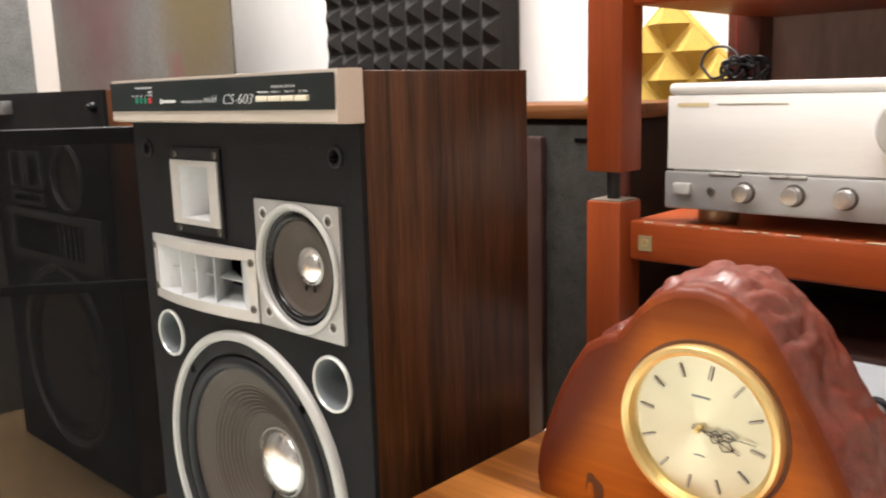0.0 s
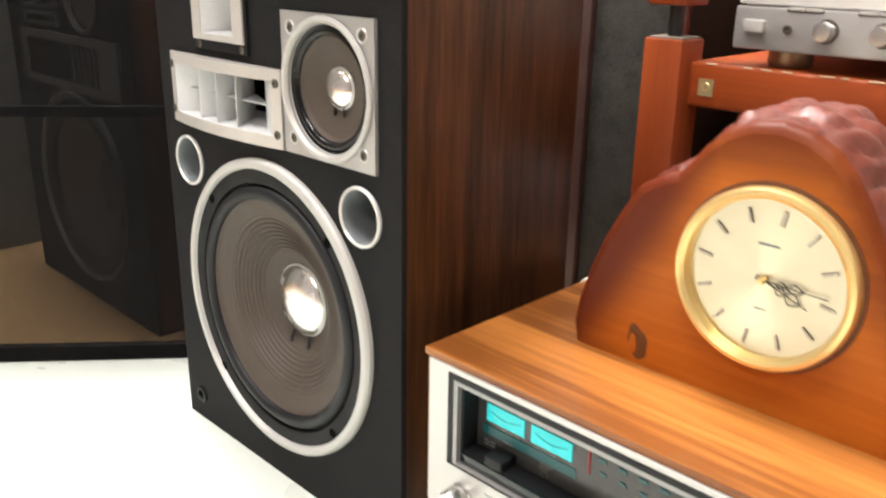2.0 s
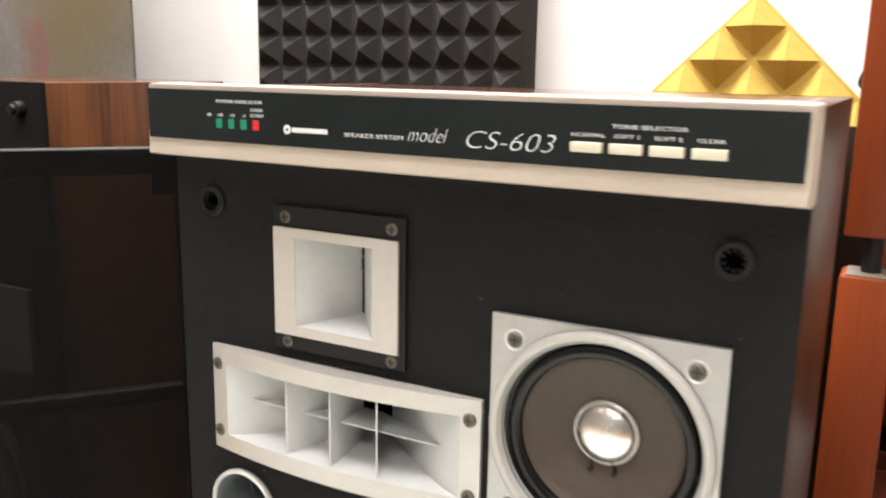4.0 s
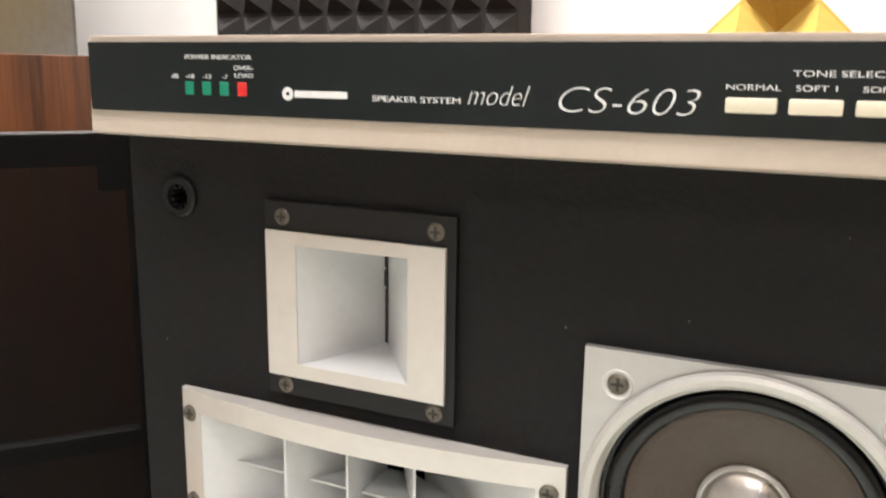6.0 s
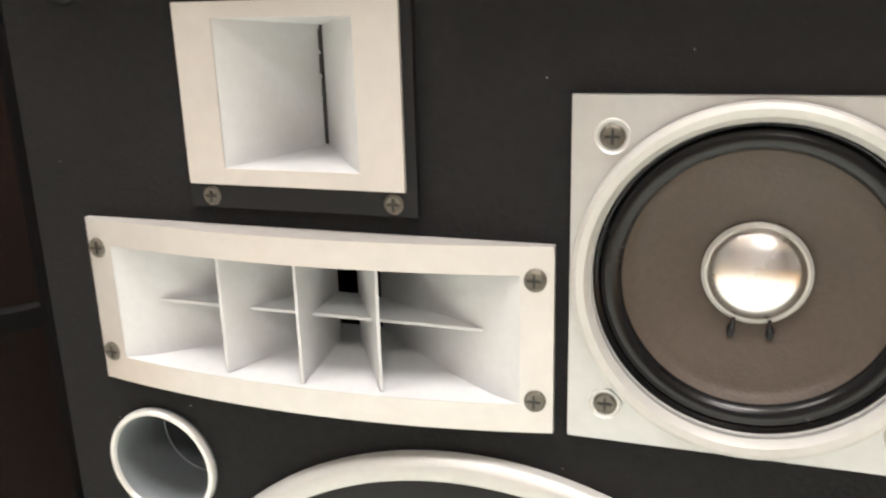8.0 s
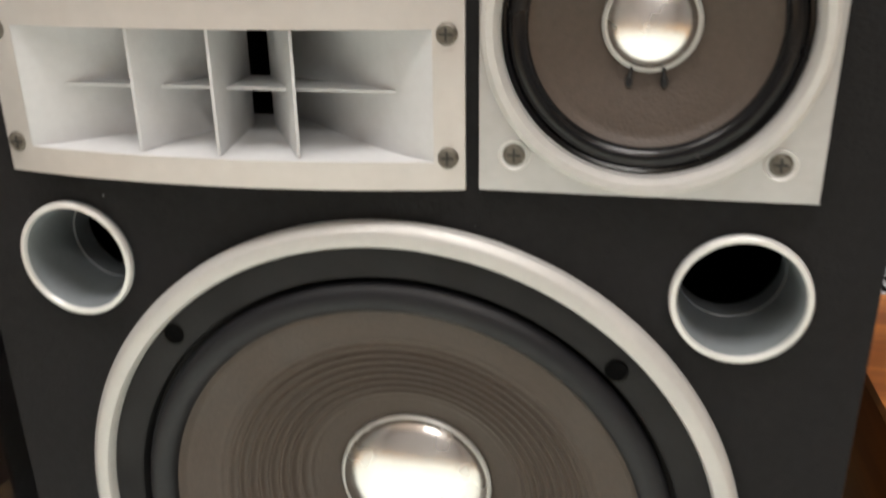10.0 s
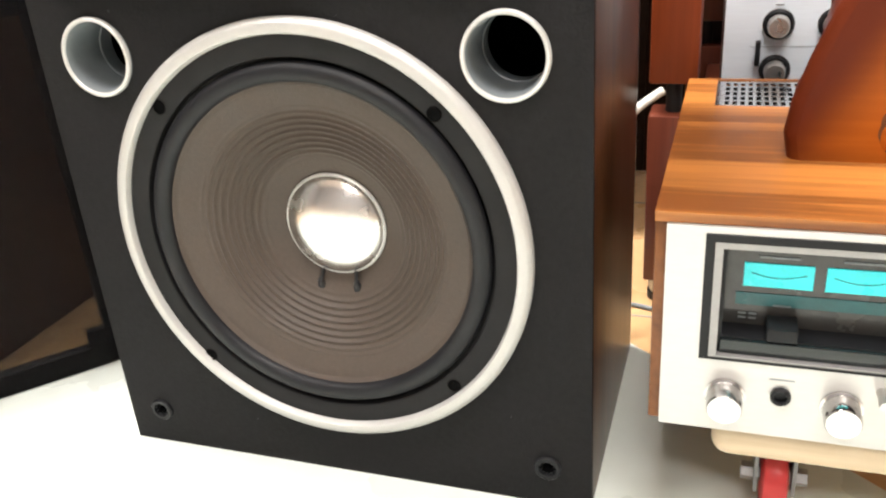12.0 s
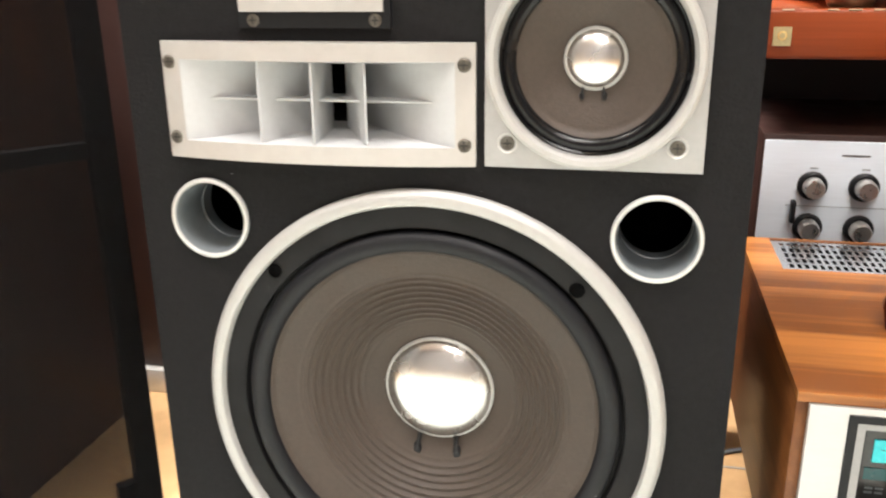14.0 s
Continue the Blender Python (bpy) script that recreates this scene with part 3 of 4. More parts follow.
def main_speaker():
    s = thing("loudspeaker", "walnut floor-standing loudspeaker with black front and silver drivers", "speaker")
    t = 0.014
    part("side_panel", box(W - t, W, 0.006, D, 0, H, 0.0012), WALNUT, s)
    part("side_panel", box(-W, -W + t, 0.006, D, 0, H, 0.0012), WALNUT, s)
    part("top_panel", box(-W + t, W - t, 0.006, D, H - t, H - 0.0003, 0.0008), WALNUT_X, s)
    part("bottom_panel", box(-W + t, W - t, 0.006, D, 0.0003, t, 0.0008), WALNUT_X, s)
    part("back_panel", box(-W + t, W - t, D - 0.012, D - 0.002, t, H - t), BLACKWOOD, s)
    holes = [loop_circle(*WOOFER, 0.137, 96), loop_circle(*MIDC, 0.0525), loop_circle(-0.139, 0.3145, 0.0245), loop_circle(0.138, 0.3155, 0.0245),
             loop_rect(-0.148, 0.022, 0.364, 0.416), loop_rect(-0.094, -0.033, 0.445, 0.505)]
    holes += [loop_circle(x, z, 0.0068, 24) for x in (-0.157, 0.157) for z in (0.518, 0.0315)]
    part("baffle", plate(loop_rect(-W, W, 0, 0.56), holes, 0, 0.006), BAFFLE, s, "matt black textured front board", smooth=20)
    # added board, painted near-black as the shade behind the openings
    part("inner_shade_board", box(-W + t, W - t, 0.135, 0.14, t, H - t), INNER_SHADE, s)

    # woofer
    w = part("woofer_ring", lathe([(0.1505, 0.001), (0.1505, -0.0035), (0.1500, -0.0046), (0.1478, -0.0068), (0.1468, -0.0073), (0.1428, -0.0077), (0.1416, -0.0074), (0.1406, -0.0060), (0.1400, -0.002), (0.1375, 0.003)], *WOOFER, 128), RING, s, "broad satin silver woofer ring")
    part("gasket", lathe([(0.1406, -0.0018), (0.1398, -0.0029), (0.1275, -0.0030), (0.1262, -0.0020), (0.1255, 0.004), (0.1230, 0.0045)], *WOOFER, 128), GASKET, w)
    cone_driver(w, *WOOFER, 0.1235, 0.1100, 0.0368, 0.033, 16, y=-0.003, roll=0.45)
    for x in (-0.097, 0.094):
        for z in (0.282, 0.092):
            # raised near-black disc that paints the shade of a hole
            part("bolt_hole", lathe([(0.0048, -0.0036), (0.0040, -0.0040), (0.0034, -0.0036), (0, -0.0034)], x, z, 20), INNER_SHADE, w)

    # midrange
    m = part("midrange_plate", plate(loop_rect(0.0384, 0.160, 0.3552, 0.4762), [loop_circle(*MIDC, 0.0530)], -0.0034, 0.0), SILVER, s, "square silver midrange plate", smooth=20)
    part("midrange_rim", lathe([(0.0598, -0.0042), (0.0592, -0.0062), (0.0575, -0.0072), (0.0550, -0.0066), (0.0532, -0.0035), (0.0522, 0.006)], *MIDC, 96), RING, m)
    part("gasket", lathe([(0.0530, 0.001), (0.0522, 0.0005), (0.0510, 0.0012), (0.0505, 0.006)], *MIDC, 64), MIDRUB, m)
    cone_driver(m, *MIDC, 0.0512, 0.0434, 0.0164, 0.0085, 0, y=-0.001, sur_mat=MIDRUB, roll=0.5, dome=0.45)
    for x in (0.0515, 0.1455):
        for z in (0.3692, 0.463):
            part("countersink", lathe([(0.0060, -0.0034), (0.0056, -0.0040), (0.0044, -0.0030)], x, z, 28), BRIGHTLIP, m)
            screw(x, z, -0.0030, m)

    # tweeter horn
    tw = part("tweeter_plate", plate(loop_rect(-0.1075, -0.0155, 0.4325, 0.5205), [loop_rect(-0.0915, -0.0355, 0.4475, 0.5025)], -0.0032, 0.0), BLACKP, s, "black tweeter mounting plate")
    part("tweeter_frame", plate(loop_rect(-0.1064, -0.0195, 0.4418, 0.5078), [loop_rect(-0.0908, -0.0362, 0.448, 0.502)], -0.0050, -0.0032), HORNFRAME, tw, "silver tweeter frame")
    part("tweeter_throat", horn_mesh(-0.0908, -0.0362, 0.448, 0.502, -0.0653, -0.0643, 0.452, 0.498, -0.0042, 0.030, 0), HORN, tw)
    rng = random.Random(8)
    for k in range(5):
        z0 = 0.4525 + k * 0.009
        part("throat_slit", box(-0.0653 - rng.uniform(0, 0.0005), -0.0643, 0.0290, 0.031, z0, z0 + rng.uniform(0.0072, 0.0092)), SLOTM, tw)
    for x in (-0.0985, -0.0245):
        for z in (0.437, 0.5138):
            screw(x, z, -0.0030, tw, 0.0038)

    # midrange horn
    h = part("horn_frame", curved_frame(-0.160, 0.033, 0.3545, 0.425, -0.1475, 0.0215, 0.3655, 0.4145, 0.0, -0.0028, 0.010), HORNFRAME, s, "bowed silver-white cast horn frame")
    part("horn_throat", horn_mesh(-0.1475, 0.0215, 0.3655, 0.4145, -0.0765, -0.0485, 0.372, 0.408, -0.0027, 0.038, 0.010), HORN, h)
    # throat and its end carry their shade as near-black paint
    part("throat", horn_mesh(-0.0765, -0.0485, 0.372, 0.408, -0.074, -0.051, 0.374, 0.406, 0.0381, 0.11, 0), INNER_SHADE, h)
    part("throat_end", box(-0.076, -0.050, 0.1095, 0.113, 0.370, 0.410), INNER_SHADE, h)
    for x, tx, y0 in ((-0.0965, -0.0730, -0.0085), (-0.0625, -0.0630, -0.0105), (-0.0305, -0.0530, -0.0088)):
        bm = bmesh.new()
        for sgn in (-1, 1):
            pts = [(x, y0, 0.3662), (x, y0, 0.4138), (tx, 0.026, 0.4098), (tx, 0.026, 0.3702)]
            vs = [bm.verts.new((px + sgn * 0.0006, py, pz)) for px, py, pz in pts]
            bm.faces.new(vs)
            if sgn < 0:
                first = vs
        for i in range(4):
            bm.faces.new((first[i], first[(i + 1) % 4], vs[(i + 1) % 4], vs[i]))
        part("vane", bm, HORN, h)
    bm = bmesh.new()
    pts = [(-0.1365, 0.0010), (0.0095, 0.0010), (-0.0480, 0.026), (-0.0770, 0.026)]
    lo, hi = [[bm.verts.new((x, y, 0.3905 + dz)) for x, y in pts] for dz in (-0.0006, 0.0006)]
    bm.faces.new(lo), bm.faces.new(hi)
    for i in range(4):
        bm.faces.new((lo[i], lo[(i + 1) % 4], hi[(i + 1) % 4], hi[i]))
    part("cross_vane", bm, HORN, h)
    for x in (-0.1545, 0.0265):
        for z in (0.3672, 0.4128):
            screw(x, z, -0.0040, h)

    rng = random.Random(3)
    for _ in range(26):
        x, z, q = rng.uniform(-0.175, 0.175), rng.uniform(0.02, 0.53), rng.uniform(0.0002, 0.0005)
        if (x - WOOFER[0]) ** 2 + (z - WOOFER[1]) ** 2 > 0.153 ** 2 and not (0.35 < z < 0.43) and not (x > 0.03 and 0.35 < z < 0.48) and not (-0.11 < x < -0.01 and z > 0.43):
            part("dust_fleck", lathe([(0, -0.0004), (q * 0.7, -0.0003), (q, 0.0003)], x, z, 7), PORT, s)
    port_tube(-0.139, 0.3145, s)
    port_tube(0.138, 0.3155, s)
    for x in (-0.157, 0.157):
        for z in (0.518, 0.0315):
            peg(x, z, s)

    # control panel along the top
    bm = bmesh.new()
    a = [(-W - 0.001, 0.006, 0.546), (W + 0.001, 0.006, 0.546), (W + 0.001, 0.006, H + 0.002), (-W - 0.001, 0.006, H + 0.002)]
    b = [(-W - 0.001, -0.012, 0.546), (W + 0.001, -0.012, 0.546), (W + 0.001, -0.010, H + 0.002), (-W - 0.001, -0.010, H + 0.002)]
    c = [(-0.1873, -0.022, 0.5478), (0.1873, -0.022, 0.5478), (0.1873, -0.020, 0.5895), (-0.1873, -0.020, 0.5895)]
    loops = [[bm.verts.new(p) for p in q] for q in (a, b, c)]
    for p, q in zip(loops, loops[1:]):
        for i in range(4):
            bm.faces.new((p[i], p[(i + 1) % 4], q[(i + 1) % 4], q[i]))
    bm.faces.new(loops[2]), bm.faces.new(loops[0])
    bmesh.ops.bevel(bm, geom=[e for e in bm.edges], offset=0.0005, segments=2, affect="EDGES")
    pn = part("control_panel", bm, CHAMP, s, "champagne metal control panel trim")
    part("panel_face", box(-0.1850, 0.1850, -0.0229, -0.0212, 0.5578, 0.5868), GLOSSBLK, pn, "gloss black printed panel")
    y = -0.0231
    for i, x in enumerate((-0.1290, -0.1200, -0.1110, -0.1020)):
        part("indicator", box(x - 0.0022, x + 0.0022, y - 0.0004, y + 0.0006, 0.5655, 0.5710, 0.0003, 1), LEDR if i == 3 else LEDG, pn)
    lettering("POWER INDICATOR", -0.1140, 0.5800, y, 0.0017, pn, align="CENTER", stretch=1.5)
    for txt, x in (("dB", -0.1365), ("-18", -0.1285), ("-13", -0.1195), ("-7", -0.1105)):
        lettering(txt, x, 0.5722, y, 0.0017, pn, align="CENTER", stretch=1.4)
    lettering("OVER-", -0.1010, 0.5758, y, 0.0017, pn, align="CENTER", stretch=1.4)
    lettering("LOAD", -0.1010, 0.5728, y, 0.0017, pn, align="CENTER", stretch=1.4)
    part("maker_mark", join(lathe([(0.0008, y), (0.0018, y - 0.0001), (0.0024, y - 0.0001), (0.0026, y)], -0.0800, 0.5670, 20), box(-0.0768, -0.0530, y - 0.0001, y + 0.0003, 0.5657, 0.5683)), WHITEINK, pn)
    lettering("SPEAKER SYSTEM", -0.0240, 0.5652, y, 0.0021, pn, align="CENTER", stretch=1.58)
    lettering("model", -0.0040, 0.5650, y, 0.0072, pn, shear=0.38, stretch=0.85, bold=-0.00022)
    lettering("CS-603", 0.0278, 0.5635, y, 0.0088, pn, shear=0.30, stretch=1.26, bold=-0.0003)
    lettering("TONE SELECTOR", 0.1200, 0.5765, y, 0.0018, pn, align="CENTER", stretch=1.7)
    for i, txt in enumerate(("NORMAL", "SOFT 1", "SOFT 2", "CLEAR")):
        x = 0.0920 + i * 0.0183
        lettering(txt, x, 0.5722, y, 0.0017, pn, align="CENTER", stretch=1.6)
        part("selector_key", box(x - 0.0075, x + 0.0075, -0.0262, -0.0225, 0.5652, 0.5698, 0.0006), CREAM, pn)
    return s


main_speaker()


# ---- the second loudspeaker behind the loose grille ----
def second_speaker():
    s = thing("loudspeaker", "wide walnut loudspeaker with black front behind a loose grille", "speaker", pose(-0.63, 0.079, 0))
    w, d, h, t = 0.21, 0.222, 0.584, 0.014
    part("side_panel", box(w - t, w, 0.006, d, -0.012, h, 0.0012), WALNUT_OLD, s)
    part("side_panel", box(-w, -w + t, 0.006, d, -0.012, h, 0.0012), WALNUT_OLD, s)
    part("top_panel", box(-w + t, w - t, 0.006, d, h - t, h - 0.0003), WALNUT_X, s)
    part("bottom_panel", box(-w + t, w - t, 0.006, d, -0.0118, t), WALNUT_X, s)
    part("back_panel", box(-w + t, w - t, d - 0.012, d - 0.002, t, h - t), BLACKWOOD, s)
    woof, cone2 = (0.01, 0.172), (0.075, 0.458)
    part("baffle", plate(loop_rect(-w, w, -0.012, h), [loop_circle(*woof, 0.137, 96), loop_circle(*cone2, 0.044)], 0, 0.006), BAFFLE, s, smooth=20)
    # added near-black board, as shade behind this baffle's openings
    part("inner_shade_board", box(-w + t, w - t, 0.135, 0.14, t, h - t), INNER_SHADE, s)
    r = part("woofer_ring", lathe([(0.150, 0.001), (0.149, -0.006), (0.1455, -0.008), (0.1435, -0.006), (0.1420, -0.002), (0.1370, -0.001), (0.137, 0.004)], *woof, 96), DIMFRAME, s)
    cone_driver(r, *woof, 0.136, 0.112, 0.034, 0.036, 0, cap_mat=CONE)
    c = part("midrange_rim", lathe([(0.052, 0.001), (0.052, -0.004), (0.048, -0.006), (0.045, -0.003), (0.044, 0.004)], *cone2, 64), DIMFRAME, s)
    cone_driver(c, *cone2, 0.044, 0.038, 0.013, 0.014, 0, cap_mat=CONE)
    hf = part("horn_frame", plate(loop_rect(-0.155, 0.18, 0.322, 0.402), [loop_rect(-0.135, 0.12, 0.334, 0.390)], -0.006, 0), DIMFRAME, s, "grey rectangular horn frame")
    # flat near-black sheet in place of the horn's shaded depth
    part("horn_back", box(-0.135, 0.12, -0.003, -0.0005, 0.334, 0.390), INNER_SHADE, hf)
    for i in range(5):
        x = 0.030 + i * 0.018
        part("slat", box(x, x + 0.004, -0.0055, -0.003, 0.334, 0.390), DIMFRAME, hf)
    for x0, x1, z0, z1 in ((-0.135, -0.080, 0.436, 0.494), (-0.068, -0.010, 0.436, 0.494), (-0.135, -0.010, 0.410, 0.430)):
        f = part("tweeter_frame", plate(loop_rect(x0, x1, z0, z1), [loop_rect(x0 + 0.008, x1 - 0.008, z0 + 0.005, z1 - 0.005)], -0.005, 0), DIMFRAME, s)
        part("tweeter_back", box(x0 + 0.008, x1 - 0.008, -0.003, -0.0005, z0 + 0.005, z1 - 0.005), INNER_SHADE, f)
    b = part("badge", box(-0.205, -0.100, -0.016, 0.0, 0.552, 0.573, 0.001), STEELDIM, s, "small silver maker's badge")
    part("badge_ink", box(-0.18, -0.12, -0.0165, -0.0155, 0.560, 0.564), BLACKINK, b)
    part("bolt", lathe([(0, -0.012), (0.004, -0.011), (0.0045, -0.008), (0.0065, -0.007), (0.0075, -0.002), (0.0075, 0)], 0.185, 0.561, 24), BLACKP, s)
    return s


second_speaker()


# ---- the loose grille ----
def grille():
    ang = math.degrees(math.atan2(0.768, 0.64))
    s = thing("speaker_grille", "detached black cloth speaker grille on its wooden frame", "grille", pose(-0.2715, 0.109, 0.0, 0, 0, ang))
    L, hh, b = 0.372, 0.537, 0.021
    part("stile", box(-b, 0, 0.0015, 0.016, 0, hh, 0.003), BLACKWOOD, s)
    part("stile", box(-L, -L + b, 0.0015, 0.016, 0, hh, 0.003), BLACKWOOD, s)
    part("rail", box(-L + b, -b, 0.0015, 0.016, hh - b, hh, 0.002), BLACKWOOD, s)
    part("rail", box(-L + b, -b, 0.0015, 0.016, 0, b, 0.002), BLACKWOOD, s)
    part("cross_rail", box(-L + b, -b, 0.003, 0.014, 0.326, 0.340, 0.002), BLACKWOOD, s)
    for x in (-b - 0.016, -L + b):
        for z in (b, hh - b - 0.016):
            part("corner_block", box(x, x + 0.016, 0.002, 0.014, z, z + 0.016), BLACKWOOD, s)
    part("cloth", box(-L + 0.001, -0.001, 0.0, 0.0008, 0.001, hh - 0.001), CLOTH, s, "sheer black grille cloth")
    return s


grille()


# ---- the receiver on its dolly ----
def knob(parent, x, z, y, r, length, material=None, name="knob"):
    bm = lathe([(r * 1.12, y), (r * 1.12, y - length * 0.12), (r, y - length * 0.16), (r * 0.97, y - length * 0.9), (r * 0.88, y - length), (r * 0.3, y - length * 0.97), (0, y - length * 0.97)], x, z, 40)
    return part(name, bm, material or KNOB, parent)


def receiver():
    s = thing("receiver", "wood-cased vintage receiver with lit teal meters on a dolly", "receiver")
    x0, x1, yf, yb, zb, zt = 0.223, 0.665, -0.006, 0.296, 0.088, 0.230
    part("case_side", box(x0, x0 + 0.009, yf + 0.002, yb, zb, zt - 0.006, 0.0012), TEAK_Y_SHADED, s)
    part("case_side", box(x1 - 0.009, x1, yf + 0.002, yb, zb, zt - 0.006, 0.0012), TEAK_Y_SHADED, s)
    bm = plate(loop_rect(x0, x1, yf - 0.001, yb), [loop_rect(0.247, 0.64, 0.212, 0.2945)], 0, 0.006)
    part("case_top", bm, TEAK, s, "warm brown veneered top with a vent opening", m=Matrix.Translation((0, 0, zt)) @ Matrix.Rotation(radians(-90), 4, "X"))
    bm = plate([(0.252, 0.211), (0.635, 0.211), (0.641, 0.217), (0.641, 0.2955), (0.246, 0.2955), (0.246, 0.217)], [loop_rect(0.254 + i * 0.0059, 0.2573 + i * 0.0059, 0.219 + j * 0.0140, 0.229 + j * 0.0140) for i in range(64) for j in range(5)], 0, 0.001)
    part("vent", bm, VENTM, s, "perforated silver metal vent", m=Matrix.Translation((0, 0, zt - 0.0012)) @ Matrix.Rotation(radians(-90), 4, "X"), smooth=20)
    # near-black sheet painted as the shade under the vent
    part("vent_inside", box(0.235, 0.652, 0.10, 0.29, zt - 0.03, zt - 0.02), INNER_SHADE, s)
    part("chassis", box(x0 + 0.010, x1 - 0.010, 0.012, yb - 0.004, zb, zb + 0.01), BLACKP, s)
    part("back_panel", box(x0 + 0.010, x1 - 0.010, yb - 0.004, yb - 0.001, zb, zt - 0.007), BLACKP, s)
    fp = part("faceplate", plate(loop_rect(0.230, 0.658, zb + 0.0005, zt - 0.0065), [loop_rect(0.252, 0.640, 0.139, 0.2185)], -0.009, -0.003), SILVERF, s, "bright satin silver faceplate", smooth=20)
    part("window_rim", plate(loop_rect(0.2515, 0.6405, 0.1385, 0.2192), [loop_rect(0.2565, 0.6355, 0.140, 0.2145)], -0.0098, -0.004), BLACKP, fp)
    part("window_trim", plate(loop_rect(0.2567, 0.6353, 0.1398, 0.2143), [loop_rect(0.2612, 0.631, 0.1412, 0.2105)], -0.0092, 0.004), SATIN, fp)
    part("window_well", plate(loop_rect(0.2610, 0.6312, 0.1410, 0.2107), [loop_rect(0.2635, 0.6285, 0.152, 0.2085)], -0.004, 0.0125), BLACKP, fp)
    part("window_sill", box(0.2625, 0.6295, -0.006, 0.013, 0.1412, 0.1510, 0.001), GLOSSBLK, fp)
    wn = part("window", box(0.2625, 0.6295, 0.0128, 0.0145, 0.148, 0.2095), SMOKE, fp, "smoked glass display window")
    for x in (0.2735, 0.3180):
        me = part("meter", box(x, x + 0.038, 0.0118, 0.0127, 0.1780, 0.1930), METER, wn, "glowing teal signal meter")
        part("scale_arc", tube([(x + 0.004, 0.0116, 0.1872), (x + 0.012, 0.0116, 0.1850), (x + 0.019, 0.0116, 0.1842), (x + 0.026, 0.0116, 0.1850), (x + 0.034, 0.0116, 0.1872)], 0.00022, 6), METER_DIM, me)
        part("meter_caption", box(x + 0.008, x + 0.030, 0.0121, 0.0127, 0.1965, 0.1978), PORT, wn)
    part("dial_pointer", box(0.3705, 0.3715, 0.0116, 0.0127, 0.176, 0.200), REDP, wn)
    for i in range(14):
        x = 0.378 + i * 0.0165
        part("dial_mark", box(x, x + 0.007, 0.0121, 0.0127, 0.1895, 0.1925), METER_DIM, wn)
        part("dial_mark", box(x + 0.002, x + 0.0075, 0.0121, 0.0127, 0.1795, 0.1820), METER_DIM, wn)
    part("dim_band", box(0.270, 0.360, 0.0122, 0.0127, 0.1655, 0.1735), METER_DIM, wn)
    for i, x in enumerate((0.272, 0.278)):
        for z in (0.1560, 0.1590):
            part("caption", box(x, x + 0.0045, 0.0121, 0.0127, z, z + 0.0012), PORT, wn)
    part("caption", box(0.291, 0.301, 0.0121, 0.0127, 0.1655, 0.1668), PORT, wn)
    part("slide_key", box(0.288, 0.305, -0.006, 0.0125, 0.1515, 0.1600, 0.001), BLACKP, fp)
    for x, r in ((0.268, 0.0105), (0.332, 0.0105), (0.400, 0.0105), (0.565, 0.0105), (0.62, 0.0105)):
        knob(fp, x, 0.1145, -0.009, r, 0.017, CHROME)
    knob(fp, 0.495, 0.119, -0.009, 0.019, 0.022, ALU, "tuning_knob")
    part("jack", lathe([(0.0058, -0.009), (0.0058, -0.0115), (0.0048, -0.0125), (0.0036, -0.0120), (0.003, -0.0093), (0, -0.0093)], 0.299, 0.1180, 28), BLACKP, fp)
    part("caption", box(0.292, 0.306, -0.0093, -0.0085, 0.1285, 0.1293), PORT, fp)
    for i in range(3):
        part("lever", lathe([(0.0034, -0.009), (0.0030, -0.016), (0.0036, -0.021), (0.0030, -0.024), (0, -0.024)], 0.352 + i * 0.013, 0.128, 20), ALU, fp)
    part("caption_plate", box(0.424, 0.450, -0.0094, -0.0085, 0.126, 0.132), CREAM, fp)
    return s


receiver()


def dolly():
    s = thing("dolly", "birch plywood dolly with small red caster wheels under the receiver", "dolly")
    part("deck", box(0.262, 0.62, -0.004, 0.29, 0.062, 0.088, 0.011, 4), BIRCH, s, "rounded pale plywood deck")
    for x in (0.304, 0.58):
        for y in (0.035, 0.255):
            c = part("caster_plate", box(x - 0.022, x + 0.022, y - 0.022, y + 0.022, 0.058, 0.062, 0.001), STEEL, s)
            bm = lathe([(0, y - 0.0085), (0.018, y - 0.0085), (0.024, y - 0.007), (0.026, y), (0.024, y + 0.007), (0.018, y + 0.0085), (0, y + 0.0085)], x, 0.026, 32)
            part("wheel", bm, REDP, c, "red plastic wheel", m=Matrix.Translation((x, y, 0)) @ Matrix.Rotation(radians(90), 4, "Z") @ Matrix.Translation((-x, -y, 0)))
            for sx in (-1, 1):
                part("fork", box(x + sx * 0.0118 - 0.0012, x + sx * 0.0118 + 0.0012, y - 0.014, y + 0.014, 0.020, 0.058), STEELDIM, c)
            bm = lathe([(0, y - 0.021), (0.006, y - 0.021), (0.006, y + 0.021), (0, y + 0.021)], x, 0.026, 6)
            part("axle", bm, STEEL, c, m=Matrix.Translation((x, y, 0)) @ Matrix.Rotation(radians(90), 4, "Z") @ Matrix.Translation((-x, -y, 0)))
    return s


dolly()


